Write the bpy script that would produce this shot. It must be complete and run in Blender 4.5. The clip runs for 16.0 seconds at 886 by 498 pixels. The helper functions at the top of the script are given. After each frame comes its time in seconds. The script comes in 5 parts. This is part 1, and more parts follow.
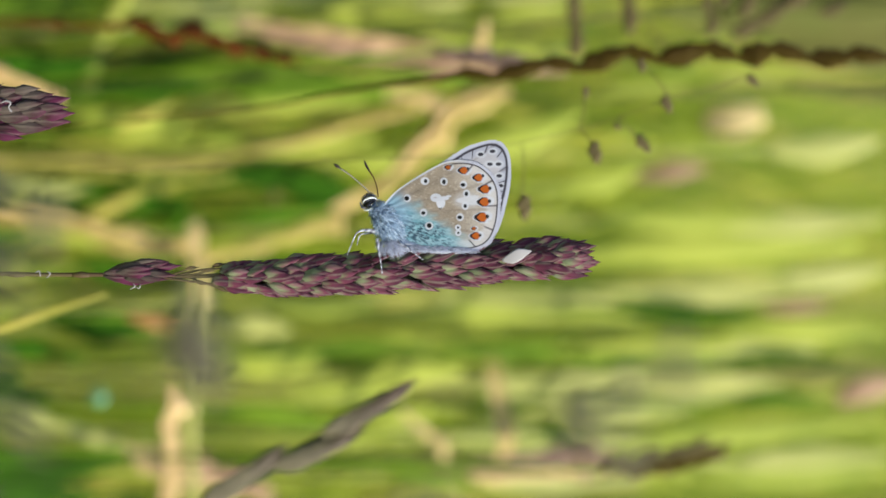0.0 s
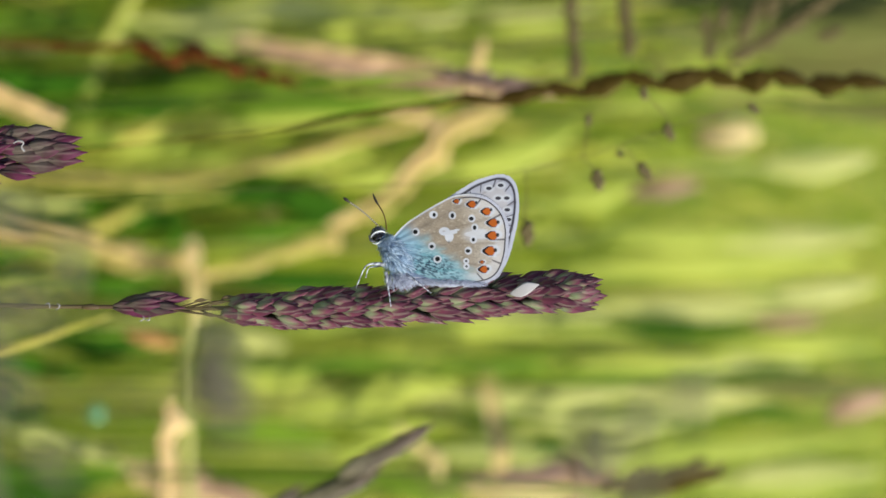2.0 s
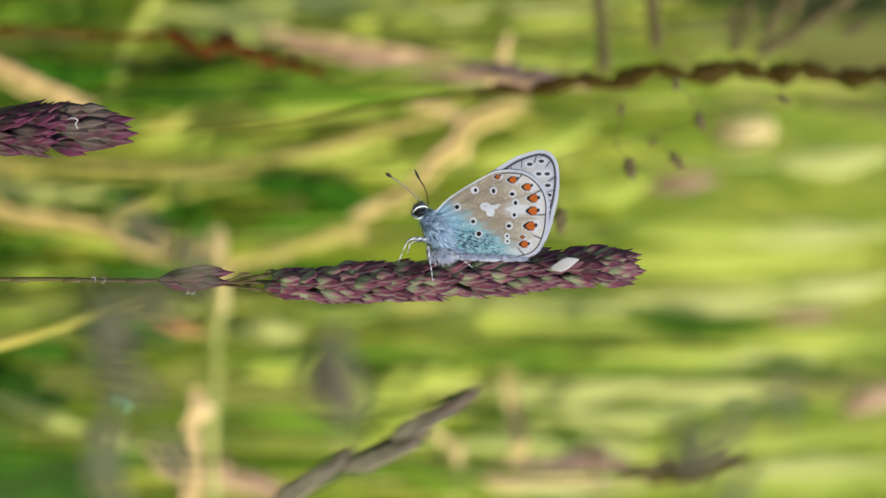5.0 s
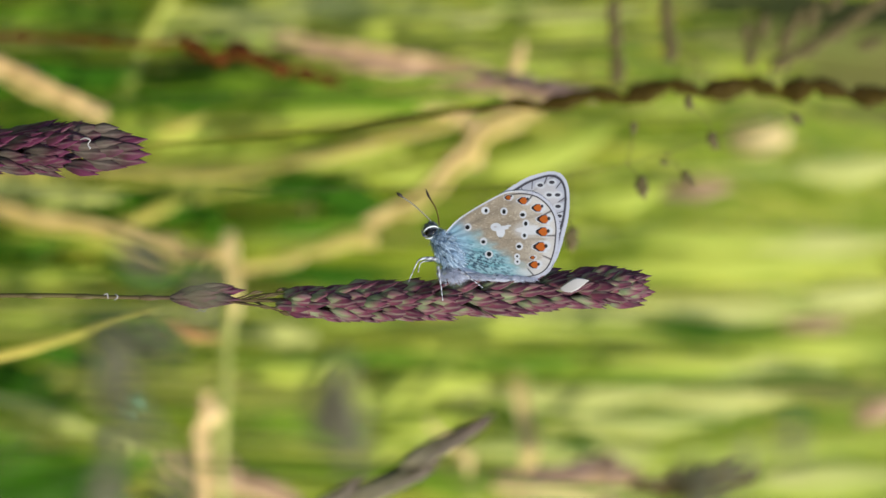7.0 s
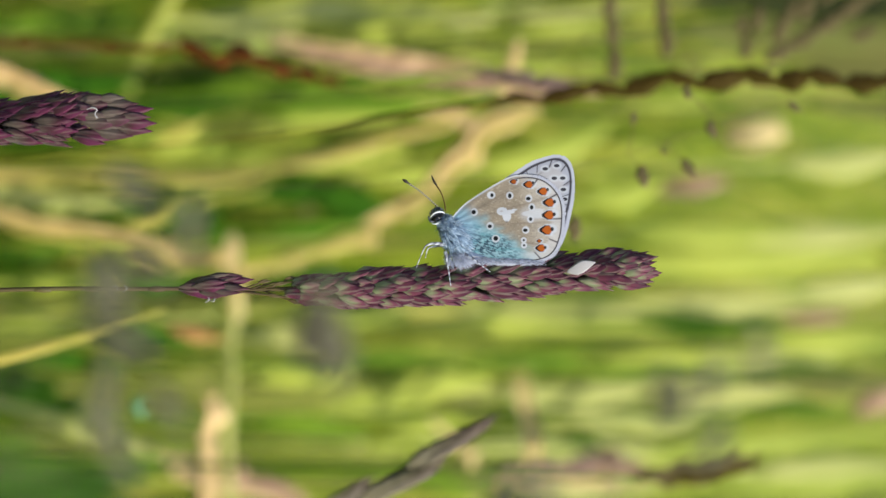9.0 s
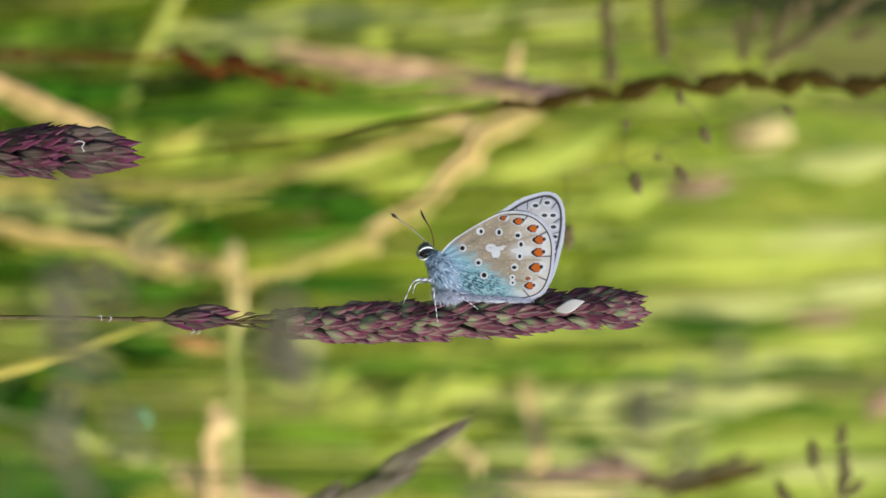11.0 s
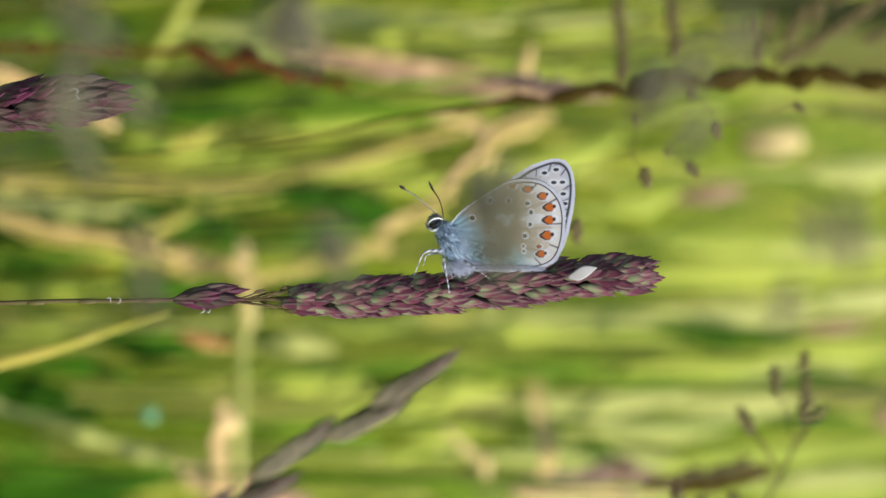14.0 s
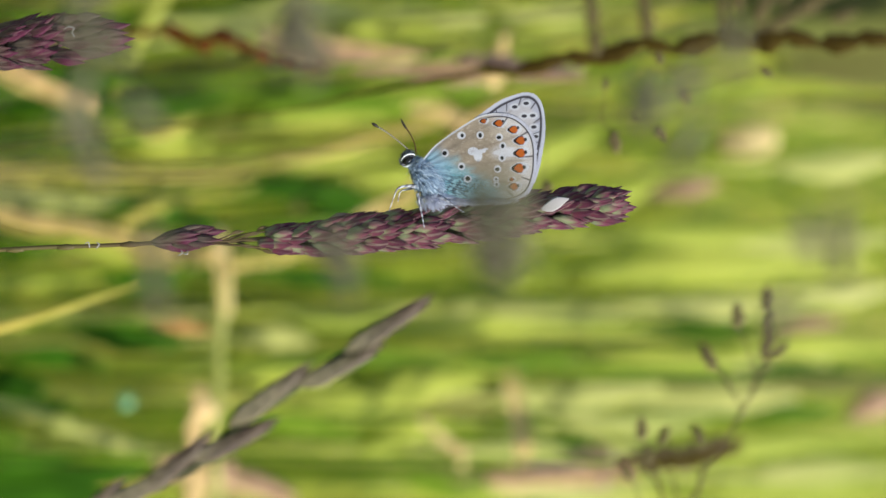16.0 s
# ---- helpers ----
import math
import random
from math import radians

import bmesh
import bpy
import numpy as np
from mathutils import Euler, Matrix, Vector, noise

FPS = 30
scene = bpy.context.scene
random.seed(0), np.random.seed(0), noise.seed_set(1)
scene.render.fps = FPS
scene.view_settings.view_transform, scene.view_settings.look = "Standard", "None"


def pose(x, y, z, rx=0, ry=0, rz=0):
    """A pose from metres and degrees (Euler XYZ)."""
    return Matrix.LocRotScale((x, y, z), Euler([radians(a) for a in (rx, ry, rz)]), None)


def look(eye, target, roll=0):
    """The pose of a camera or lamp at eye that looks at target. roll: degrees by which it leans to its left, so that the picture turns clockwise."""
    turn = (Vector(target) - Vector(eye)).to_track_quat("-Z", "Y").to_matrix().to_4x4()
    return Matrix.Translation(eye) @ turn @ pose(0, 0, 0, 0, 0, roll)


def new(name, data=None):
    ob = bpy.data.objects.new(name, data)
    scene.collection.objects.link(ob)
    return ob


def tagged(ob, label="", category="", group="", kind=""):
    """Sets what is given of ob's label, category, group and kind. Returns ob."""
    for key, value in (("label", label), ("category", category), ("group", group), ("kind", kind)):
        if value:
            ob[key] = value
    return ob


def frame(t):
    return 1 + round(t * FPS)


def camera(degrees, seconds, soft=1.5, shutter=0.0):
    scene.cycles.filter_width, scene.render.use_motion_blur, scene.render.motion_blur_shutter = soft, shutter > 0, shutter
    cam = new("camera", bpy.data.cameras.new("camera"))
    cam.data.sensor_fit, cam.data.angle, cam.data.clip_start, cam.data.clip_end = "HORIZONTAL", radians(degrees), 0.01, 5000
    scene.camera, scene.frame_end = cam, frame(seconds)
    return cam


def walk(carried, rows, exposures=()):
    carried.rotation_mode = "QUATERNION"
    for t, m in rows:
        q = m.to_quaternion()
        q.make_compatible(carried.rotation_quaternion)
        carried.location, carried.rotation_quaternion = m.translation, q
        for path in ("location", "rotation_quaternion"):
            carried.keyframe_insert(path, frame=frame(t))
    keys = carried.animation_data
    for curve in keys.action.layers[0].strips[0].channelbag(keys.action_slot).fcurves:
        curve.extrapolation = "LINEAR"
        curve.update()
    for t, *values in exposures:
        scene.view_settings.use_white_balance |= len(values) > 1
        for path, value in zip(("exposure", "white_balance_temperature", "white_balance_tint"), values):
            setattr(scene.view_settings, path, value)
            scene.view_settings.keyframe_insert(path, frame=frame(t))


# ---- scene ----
cam = camera(28.0, 16.0, soft=1.5)
cam.data.dof.use_dof = True
cam.data.dof.focus_distance = 0.218
cam.data.dof.aperture_fstop = 15.0
cam.data.dof.aperture_blades = 0
PATH = [
    (0, (0.00494, 0.00768, 0.72443), (0.00438, 0.29327, 0.63259), 88.61),
    (0.5, (0.00345, 0.00817, 0.72531), (0.00329, 0.29419, 0.63478), 88.79),
    (1, (0.00439, 0.00602, 0.72308), (0.00458, 0.29228, 0.63332), 88.92),
    (1.5, (0.00415, 0.00642, 0.72324), (0.00390, 0.29266, 0.63343), 88.81),
    (2, (0.00170, 0.00488, 0.72263), (0.00030, 0.29118, 0.63302), 88.69),
    (2.5, (0.00169, 0.00379, 0.72216), (-0.00009, 0.29024, 0.63304), 88.82),
    (3, (0.00312, 0.00365, 0.72280), (0.00197, 0.28992, 0.63310), 88.95),
    (3.5, (0.00477, 0.00125, 0.72176), (0.00409, 0.28778, 0.63290), 89.09),
    (6, (0.00136, -0.00146, 0.71969), (0.00062, 0.28376, 0.62670), 89.53),
    (6.5, (0.00020, -0.00101, 0.71993), (0.00000, 0.28397, 0.62620), 89.79),
    (7, (-0.00009, -0.00026, 0.72027), (-0.00012, 0.28498, 0.62735), 89.83),
    (7.5, (0.00228, -0.00198, 0.72043), (0.00150, 0.28345, 0.62808), 89.62),
    (8, (0.00337, -0.00391, 0.72015), (0.00301, 0.28185, 0.62881), 89.42),
    (8.5, (0.00618, -0.00480, 0.71983), (0.00511, 0.28097, 0.62854), 89.35),
    (9, (0.00243, -0.00489, 0.72000), (0.00103, 0.28063, 0.62794), 88.67),
    (11.5, (-0.00014, 0.00013, 0.72305), (-0.00148, 0.28481, 0.62843), 87.93),
    (12, (-0.00515, 0.00098, 0.72149), (-0.00389, 0.28637, 0.62905), 88.62),
    (12.5, (-0.00556, -0.00206, 0.71929), (-0.00341, 0.28354, 0.62748), 88.63),
    (13, (-0.00071, -0.00118, 0.71898), (-0.00107, 0.28354, 0.62445), 88.84),
    (13.5, (0.00637, -0.00135, 0.72215), (0.00026, 0.28243, 0.62502), 88.60),
    (14, (0.00439, -0.00069, 0.72336), (0.00050, 0.28326, 0.62662), 88.59),
    (14.5, (0.00482, -0.00311, 0.72175), (0.00203, 0.28124, 0.62617), 88.78),
    (15, (0.00321, -0.00520, 0.72084), (0.00253, 0.27999, 0.62775), 88.94),
    (15.5, (0.00945, -0.00256, 0.72397), (0.00483, 0.28179, 0.62845), 88.67),
    (16, (0.01393, -0.00291, 0.72538), (0.00616, 0.28204, 0.63185), 88.30),
]
SPIKE_SWAY = [
    (0, 6.00, 6.33, 1.08, 0.63),
    (0.5, 6.13, 6.18, 1.89, 0.60),
    (1, 6.29, 6.05, 0.04, 0.16),
    (1.5, 6.23, 5.99, 0.65, 0.39),
    (2, 6.00, 6.53, 0.20, 0.67),
    (2.5, 5.84, 6.22, -1.60, 0.49),
    (3, 5.96, 5.99, -0.41, 0.34),
    (3.5, 5.98, 5.75, -1.61, 0.27),
    (6, 5.84, 5.37, -2.41, 0.35),
    (6.5, 6.01, 5.14, -1.84, 0.22),
    (7, 6.04, 5.17, -0.32, 0.17),
    (7.5, 5.97, 5.77, -1.73, 0.39),
    (8, 6.05, 5.67, -2.49, 0.22),
    (8.5, 5.97, 5.59, -3.80, -0.21),
    (9, 5.90, 4.88, -3.62, 0.08),
    (11.5, 6.01, 8.21, -2.97, 1.99),
    (12, 5.98, 4.64, -0.54, 1.19),
    (12.5, 5.46, 2.23, -3.94, 0.42),
    (13, 6.15, 2.57, -4.40, -0.34),
    (13.5, 7.44, 3.37, -5.37, -2.13),
    (14, 6.67, 5.83, -4.83, -0.72),
    (14.5, 6.66, 4.58, -7.35, -0.98),
    (15, 5.68, 1.25, -8.59, -2.51),
    (15.5, 7.02, 3.23, -6.83, -2.45),
    (16, 7.37, 4.39, -5.13, -2.27),
]
SIDE_SWAY = [
    (0, -38.09, -13.61, 0.60, -3.03),
    (0.5, -37.61, -13.09, 0.37, -3.07),
    (1, -37.63, -12.53, 0.26, -3.70),
    (1.5, -37.79, -13.06, 0.14, -3.55),
    (2, -37.86, -12.65, -0.09, -3.42),
    (2.5, -38.07, -12.32, -0.12, -3.07),
    (3, -37.86, -12.83, 0.14, -2.77),
    (3.5, -37.84, -13.08, -0.08, -1.80),
    (6, -37.58, -12.68, -0.22, 0.94),
    (6.5, -37.30, -12.58, -0.20, 1.25),
    (7, -37.40, -12.77, -0.02, 0.16),
    (7.5, -37.92, -13.62, -0.15, -1.25),
    (8, -37.98, -14.31, -0.24, -1.07),
    (8.5, -38.40, -14.75, -0.27, -0.52),
    (9, -37.99, -16.03, -0.55, 0.69),
    (11.5, -37.28, -13.44, -0.36, 2.44),
    (12, -37.70, -17.72, -0.24, 1.41),
    (12.5, -37.81, -17.13, -0.36, 1.96),
    (13, -38.67, -18.05, -0.36, 1.14),
    (13.5, -38.01, -19.18, -0.86, -2.37),
    (14, -38.90, -18.47, -0.88, -3.71),
    (14.5, -36.84, -18.13, -1.09, -3.77),
    (15, -38.21, -20.22, -1.16, -4.32),
    (15.5, -37.02, -17.77, -1.13, -4.27),
    (16, -36.08, -19.87, -1.00, -3.74),
]
BROME_SWAY = [
    (0, 4.03, 18.08, 4.83, 2.57),
    (0.5, 3.78, 17.86, 4.96, 2.67),
    (1, 4.05, 18.43, 4.64, 2.82),
    (1.5, 4.59, 18.20, 4.80, 3.16),
    (2, 4.40, 18.47, 2.41, 3.48),
    (2.5, 4.19, 18.31, 1.87, 3.14),
    (3, 4.47, 17.51, 3.50, 2.82),
    (3.5, 4.40, 17.44, 3.62, 2.52),
    (6, 4.33, 17.31, 1.71, 2.83),
    (6.5, 4.64, 17.11, 0.70, 2.53),
    (7, 4.82, 16.83, 0.29, 2.46),
    (7.5, 4.20, 17.57, 0.30, 2.59),
    (8, 4.38, 18.11, 1.60, 2.78),
    (8.5, 4.44, 19.22, 2.78, 2.51),
    (9, 3.74, 19.47, 3.69, 2.87),
    (11.5, 3.23, 15.10, -2.61, 2.97),
    (12, 2.77, 11.78, -1.95, 2.12),
    (12.5, 2.05, 11.27, -1.57, 1.83),
    (13, 2.87, 13.65, 0.88, 1.11),
    (13.5, 2.34, 12.66, -0.75, 0.67),
    (14, 1.97, 12.76, -0.15, 0.48),
    (14.5, 2.45, 12.05, 0.56, 0.04),
    (15, 0.65, 10.21, 0.90, -0.08),
    (15.5, 2.32, 12.93, 2.04, -0.16),
    (16, 2.47, 14.79, 1.01, -0.08),
]
NEAR_SWAY = [
    (0, -6.67, 8.24, 0.00, 0.00),
    (0.5, -6.03, 7.50, -0.00, 0.00),
    (1, -7.47, 7.95, 0.00, 0.00),
    (1.5, -6.77, 8.35, -0.00, 0.00),
    (2, -7.53, 6.73, 0.00, 0.00),
    (2.5, -7.93, 7.47, -0.00, 0.00),
    (3, -6.78, 7.74, -0.00, 0.00),
    (3.5, -7.27, 8.86, -0.00, 0.00),
    (6, -5.66, 9.28, 0.00, 0.00),
    (6.5, -5.84, 8.23, 0.00, 0.00),
    (7, -5.93, 8.01, 0.00, 0.00),
    (7.5, -7.05, 8.74, -0.00, 0.00),
    (8, -7.93, 8.54, -0.00, 0.00),
    (8.5, -8.68, 8.58, -0.00, 0.00),
    (9, -8.56, 5.48, 0.00, 0.00),
    (11.5, -7.34, 3.96, -0.00, 0.00),
    (12, -5.01, -2.82, 0.00, 0.00),
    (12.5, -6.95, -7.32, -0.00, 0.00),
    (13, -8.24, -4.11, 0.00, 0.00),
    (13.5, -3.69, -21.56, -0.00, 0.00),
    (13.6, -4.84, -17.79, 0.00, 0.00),
    (13.8, -4.70, -12.91, 0.00, 0.00),
    (14, -6.96, -11.77, 0.00, 0.00),
    (14.2, -8.37, 2.15, 0.00, 0.00),
    (14.4, -6.13, -2.52, -0.00, 0.00),
    (14.5, -5.84, -8.78, -0.00, 0.00),
    (14.6, -7.47, -18.17, 0.00, 0.00),
    (14.8, -9.63, -20.04, 0.00, 0.00),
    (15, -10.54, -23.61, -0.00, 0.00),
    (15.2, -7.97, -6.52, 0.00, 0.00),
    (15.4, -7.63, -10.31, 0.00, 0.00),
    (15.5, -6.32, -11.32, -0.00, 0.00),
    (15.6, -5.21, -12.93, -0.00, 0.00),
    (15.7, -5.34, -5.97, 0.00, 0.00),
    (15.8, -4.80, 1.48, -0.00, 0.00),
    (16, -4.46, -3.21, 0.00, 0.00),
]
CORNER_SWAY = [
    (0, 45.16, 34.00, 0.00, 0.00),
    (0.5, 45.69, 33.59, -0.00, 0.00),
    (1, 45.29, 33.70, 0.00, 0.00),
    (1.5, 45.63, 33.97, 0.00, 0.00),
    (2, 45.42, 33.72, 0.00, 0.00),
    (2.5, 45.24, 33.84, 0.00, 0.00),
    (3, 45.64, 33.82, -0.00, 0.00),
    (3.5, 45.55, 33.99, -0.00, 0.00),
    (6, 43.58, 30.48, -0.00, 0.00),
    (6.5, 44.04, 29.88, -0.00, 0.00),
    (7, 44.43, 29.58, 0.00, 0.00),
    (7.5, 44.24, 30.66, -0.00, 0.00),
    (8, 44.12, 31.16, -0.00, 0.00),
    (8.5, 42.98, 30.51, 0.00, 0.00),
    (9, 39.73, 25.95, 0.00, 0.00),
    (11.5, 37.39, 15.50, 0.00, 0.00),
    (12, 36.94, 14.43, 0.00, 0.00),
    (12.5, 35.44, 17.35, 0.00, 0.00),
    (13, 34.42, 18.73, 0.00, 0.00),
    (13.5, 38.16, 16.96, 0.00, 0.00),
    (14, 33.81, 11.30, 0.00, 0.00),
    (14.5, 34.38, 16.49, 0.00, 0.00),
    (15, 32.51, 12.19, 0.00, 0.00),
    (15.5, 34.48, 9.54, 0.00, 0.00),
    (16, 34.01, 12.91, 0.00, 0.00),
]
walk(cam, [(t, look(eye, target, roll)) for t, eye, target, roll in PATH])

# The camera is held on its side, tipped down by 18 degrees: the grass grows towards the picture's right.
# Board frame: x up along the stems, y across them, z away from the eye. One board square is 0.07 mm at the
# distance of the butterfly.
TIP = radians(18)
FRAME = Matrix(((0, 1, 0, 0), (math.sin(TIP), 0, math.cos(TIP), 0), (math.cos(TIP), 0, -math.sin(TIP), 0.72), (0, 0, 0, 1)))
SQ = 0.07e-3
FOCUS = 0.2201


def at(u, v, w=1.0):
    """The place of board square (u, v); w is its nearness, 1 at the butterfly, smaller farther back."""
    return Vector(((u - 784) * SQ / w, (v - 441) * SQ / w, FOCUS / w))


def sway(rows, w=1.0):
    return [(t, FRAME @ Matrix.Translation((x / 1000, y / 1000, FOCUS / w + z / 1000)) @ Matrix.Rotation(radians(a), 4, "Z"))
            for t, x, y, z, a in rows]


# ---- light ----
world = bpy.data.worlds.new("sky")
scene.world = world
world.use_nodes = True
nt = world.node_tree
sky = nt.nodes.new("ShaderNodeTexSky")
sky.sky_type = "NISHITA"
sky.sun_disc = False
SUN_EL, SUN_AZ = radians(48), radians(120)
sky.sun_elevation, sky.sun_rotation = SUN_EL, SUN_AZ
nt.links.new(sky.outputs["Color"], nt.nodes["Background"].inputs["Color"])
nt.nodes["Background"].inputs["Strength"].default_value = 0.13
sun = new("sun", bpy.data.lights.new("sun", "SUN"))
sun.data.energy, sun.data.angle, sun.data.color = 4.2, radians(1.5), (0.96, 0.95, 0.78)
sun_from = Vector((math.sin(SUN_AZ) * math.cos(SUN_EL), math.cos(SUN_AZ) * math.cos(SUN_EL), math.sin(SUN_EL)))
sun.matrix_world = look(sun_from * 5, (0, 0, 0))
scene.view_settings.exposure = 0.56


# ---- materials ----
def lin(r, g, b):
    return tuple(((c / 255) / 12.92 if c <= 10 else ((c / 255 + 0.055) / 1.055) ** 2.4) for c in (r, g, b)) + (1.0,)


class Mat:
    """A node material being put together."""

    def __init__(self, name, rough=0.6, through_light=0.0, spec=0.3):
        self.m = bpy.data.materials.new(name)
        self.m.use_nodes = True
        self.n, self.l = self.m.node_tree.nodes, self.m.node_tree.links
        self.b = self.n["Principled BSDF"]
        self.b.inputs["Roughness"].default_value = rough
        self.b.inputs["Specular IOR Level"].default_value = spec
        self.tr = None
        if through_light > 0:
            self.tr = self.node("ShaderNodeBsdfTranslucent")
            mix = self.node("ShaderNodeMixShader")
            mix.inputs[0].default_value = through_light
            self.l.new(self.b.outputs[0], mix.inputs[1])
            self.l.new(self.tr.outputs[0], mix.inputs[2])
            self.l.new(mix.outputs[0], self.n["Material Output"].inputs["Surface"])

    def node(self, kind, **inputs):
        nd = self.n.new(kind)
        for k, v in inputs.items():
            nd.inputs[k].default_value = v
        return nd

    def coords(self, stretch=(1, 1, 1), kind="Object"):
        mp = self.node("ShaderNodeMapping")
        mp.inputs["Scale"].default_value = stretch
        self.l.new(self.node("ShaderNodeTexCoord").outputs[kind], mp.inputs["Vector"])
        return mp.outputs["Vector"]

    def noise(self, scale, stretch=(1, 1, 1), detail=4.0, kind="Object"):
        nz = self.node("ShaderNodeTexNoise", Scale=scale, Detail=detail)
        self.l.new(self.coords(stretch, kind), nz.inputs["Vector"])
        return nz.outputs["Fac"]

    def ramp(self, fac, stops):
        r = self.node("ShaderNodeValToRGB")
        els = r.color_ramp.elements
        while len(els) < len(stops):
            els.new(0.5)
        for e, (p, c) in zip(els, stops):
            e.position, e.color = p, c
        self.l.new(fac, r.inputs["Fac"])
        return r.outputs["Color"]

    def mix(self, fac, a, b, blend="MIX"):
        mx = self.n.new("ShaderNodeMix")
        mx.data_type, mx.blend_type = "RGBA", blend
        for sock, v in ((mx.inputs["Factor"], fac), (mx.inputs["A"], a), (mx.inputs["B"], b)):
            if isinstance(v, (int, float, tuple)):
                sock.default_value = v
            else:
                self.l.new(v, sock)
        return mx.outputs["Result"]

    def math(self, op, a, b=0.0, c=0.0):
        m = self.n.new("ShaderNodeMath")
        m.operation = op
        for sock, v in zip(m.inputs, (a, b, c)):
            if isinstance(v, (int, float)):
                sock.default_value = v
            else:
                self.l.new(v, sock)
        return m.outputs[0]

    def random_object(self):
        return self.node("ShaderNodeObjectInfo").outputs["Random"]

    def random_island(self):
        return self.node("ShaderNodeNewGeometry").outputs["Random Per Island"]

    def bump(self, height, strength, distance):
        bp = self.node("ShaderNodeBump", Strength=strength, Distance=distance)
        self.l.new(height, bp.inputs["Height"])
        self.l.new(bp.outputs[0], self.b.inputs["Normal"])

    def colour(self, c):
        for sock in [self.b.inputs["Base Color"]] + ([self.tr.inputs["Color"]] if self.tr else []):
            if isinstance(c, tuple):
                sock.default_value = c
            else:
                self.l.new(c, sock)
        return self.m


def plant_mat(name, dark, light, rough=0.55, through_light=0.25, grain=900.0, tint=None, patch=0.7, gloss=0.4):
    """Stem or blade: long grain, blotches, and a shift from one piece to the next."""
    k = Mat(name, rough, through_light)
    k.b.inputs["Specular IOR Level"].default_value = gloss
    streak = k.noise(grain, (0.08, 1, 1))
    blotch = k.noise(60.0, (0.5, 1, 1), 3)
    c = k.mix(streak, dark, light)
    c = k.mix(k.ramp(blotch, [(0.4, (0, 0, 0, 1)), (0.62, (patch, patch, patch, 1))]), c, tint or dark)
    k.bump(streak, 0.3, 0.0002)
    return k.colour(c)


def spikelet_mat(name, base, middle, tip, rough=0.6, length=4.2e-3, streak=0.35):
    """Pale at the foot, darkening to the tip, veined lengthwise."""
    k = Mat(name, rough, 0.3)
    sep = k.node("ShaderNodeSeparateXYZ")
    k.l.new(k.coords((1 / length,) * 3), sep.inputs[0])
    vein = k.noise(1900.0, (0.05, 1, 1), 2)
    shift = k.math("MULTIPLY_ADD", k.random_object(), 0.6, -0.46)
    pos = k.math("ADD", sep.outputs["X"], shift)
    rim = k.math("ABSOLUTE", k.math("ADD", sep.outputs["Y"], 0.05))
    pos = k.math("ADD", pos, k.math("MULTIPLY", rim, 1.3))
    pos = k.math("ADD", pos, k.math("MULTIPLY", vein, 0.5))
    c = k.ramp(pos, [(0.0, base), (0.42, base), (0.7, middle), (0.98, tip)])
    fleck = k.noise(1500.0, (0.3, 1, 1), 2)
    c = k.mix(k.math("MULTIPLY", fleck, 0.22), c, middle)
    pale = k.node("ShaderNodeMapRange")
    for key, v in (("From Min", 0.46), ("From Max", 0.72), ("To Max", streak)):
        pale.inputs[key].default_value = v
    k.l.new(k.noise(2600.0, (0.03, 1, 1), 1), pale.inputs["Value"])
    c = k.mix(pale.outputs["Result"], c, lin(176, 160, 146))
    k.bump(vein, 0.7, 0.00025)
    k.b.inputs["Sheen Weight"].default_value = 0.08
    k.b.inputs["Specular IOR Level"].default_value = 0.3
    return k.colour(c)


M_SPIKELET = spikelet_mat("purple_spikelet", lin(136, 147, 110), lin(114, 54, 76), lin(72, 24, 48), length=4.4e-3, streak=0.4)
M_SPIKELET_DULL = spikelet_mat("dull_purple_spikelet", lin(88, 76, 70), lin(66, 34, 42), lin(92, 28, 64), length=5.6e-3, streak=0.22)
M_HUSK = plant_mat("bleached_husk", lin(154, 148, 150), lin(176, 170, 174), 0.75, 0.1)
M_STEM = plant_mat("olive_stem", lin(84, 74, 42), lin(112, 102, 60), tint=lin(86, 52, 46))
M_BROWN = plant_mat("dark_brown_stalk", lin(56, 42, 8), lin(94, 78, 20), tint=lin(54, 34, 8), gloss=0.1)
M_RUST = plant_mat("rusty_stalk", lin(86, 42, 14), lin(112, 62, 22), tint=lin(84, 60, 20), gloss=0.1)
M_PINK = plant_mat("pink_panicle", lin(180, 138, 112), lin(204, 166, 134), tint=lin(140, 112, 84))
M_SMOKE = plant_mat("smoky_brown_seed", lin(84, 76, 48), lin(108, 96, 64), tint=lin(92, 74, 52), through_light=0.1, gloss=0.1)
M_MAUVE = plant_mat("mauve_panicle", lin(140, 108, 104), lin(160, 128, 118), tint=lin(110, 90, 84))
# straw blotches: sunlit cream and shaded olive are both put into the colour
M_STRAW = plant_mat("straw_yellow_stalk", lin(210, 176, 102), lin(238, 206, 146), tint=lin(172, 156, 74), patch=0.8)
M_CREAM = plant_mat("cream_dry_blade", lin(224, 188, 128), lin(240, 210, 156), tint=lin(190, 160, 92))
M_TAN = plant_mat("tan_yellow_blade", lin(184, 170, 72), lin(212, 190, 96), tint=lin(150, 152, 54), patch=0.85)
M_NODE = plant_mat("pinkish_cream_joint", lin(226, 186, 132), lin(242, 214, 164), tint=lin(206, 160, 112))
M_YELLOW = plant_mat("yellow_blade", lin(176, 164, 50), lin(198, 184, 74), tint=lin(150, 150, 50))
M_LIME = plant_mat("sunlight_lime_blade", lin(174, 184, 68), lin(198, 202, 88), tint=lin(150, 164, 56))
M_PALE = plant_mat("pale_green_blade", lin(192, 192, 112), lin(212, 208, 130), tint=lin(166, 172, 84))
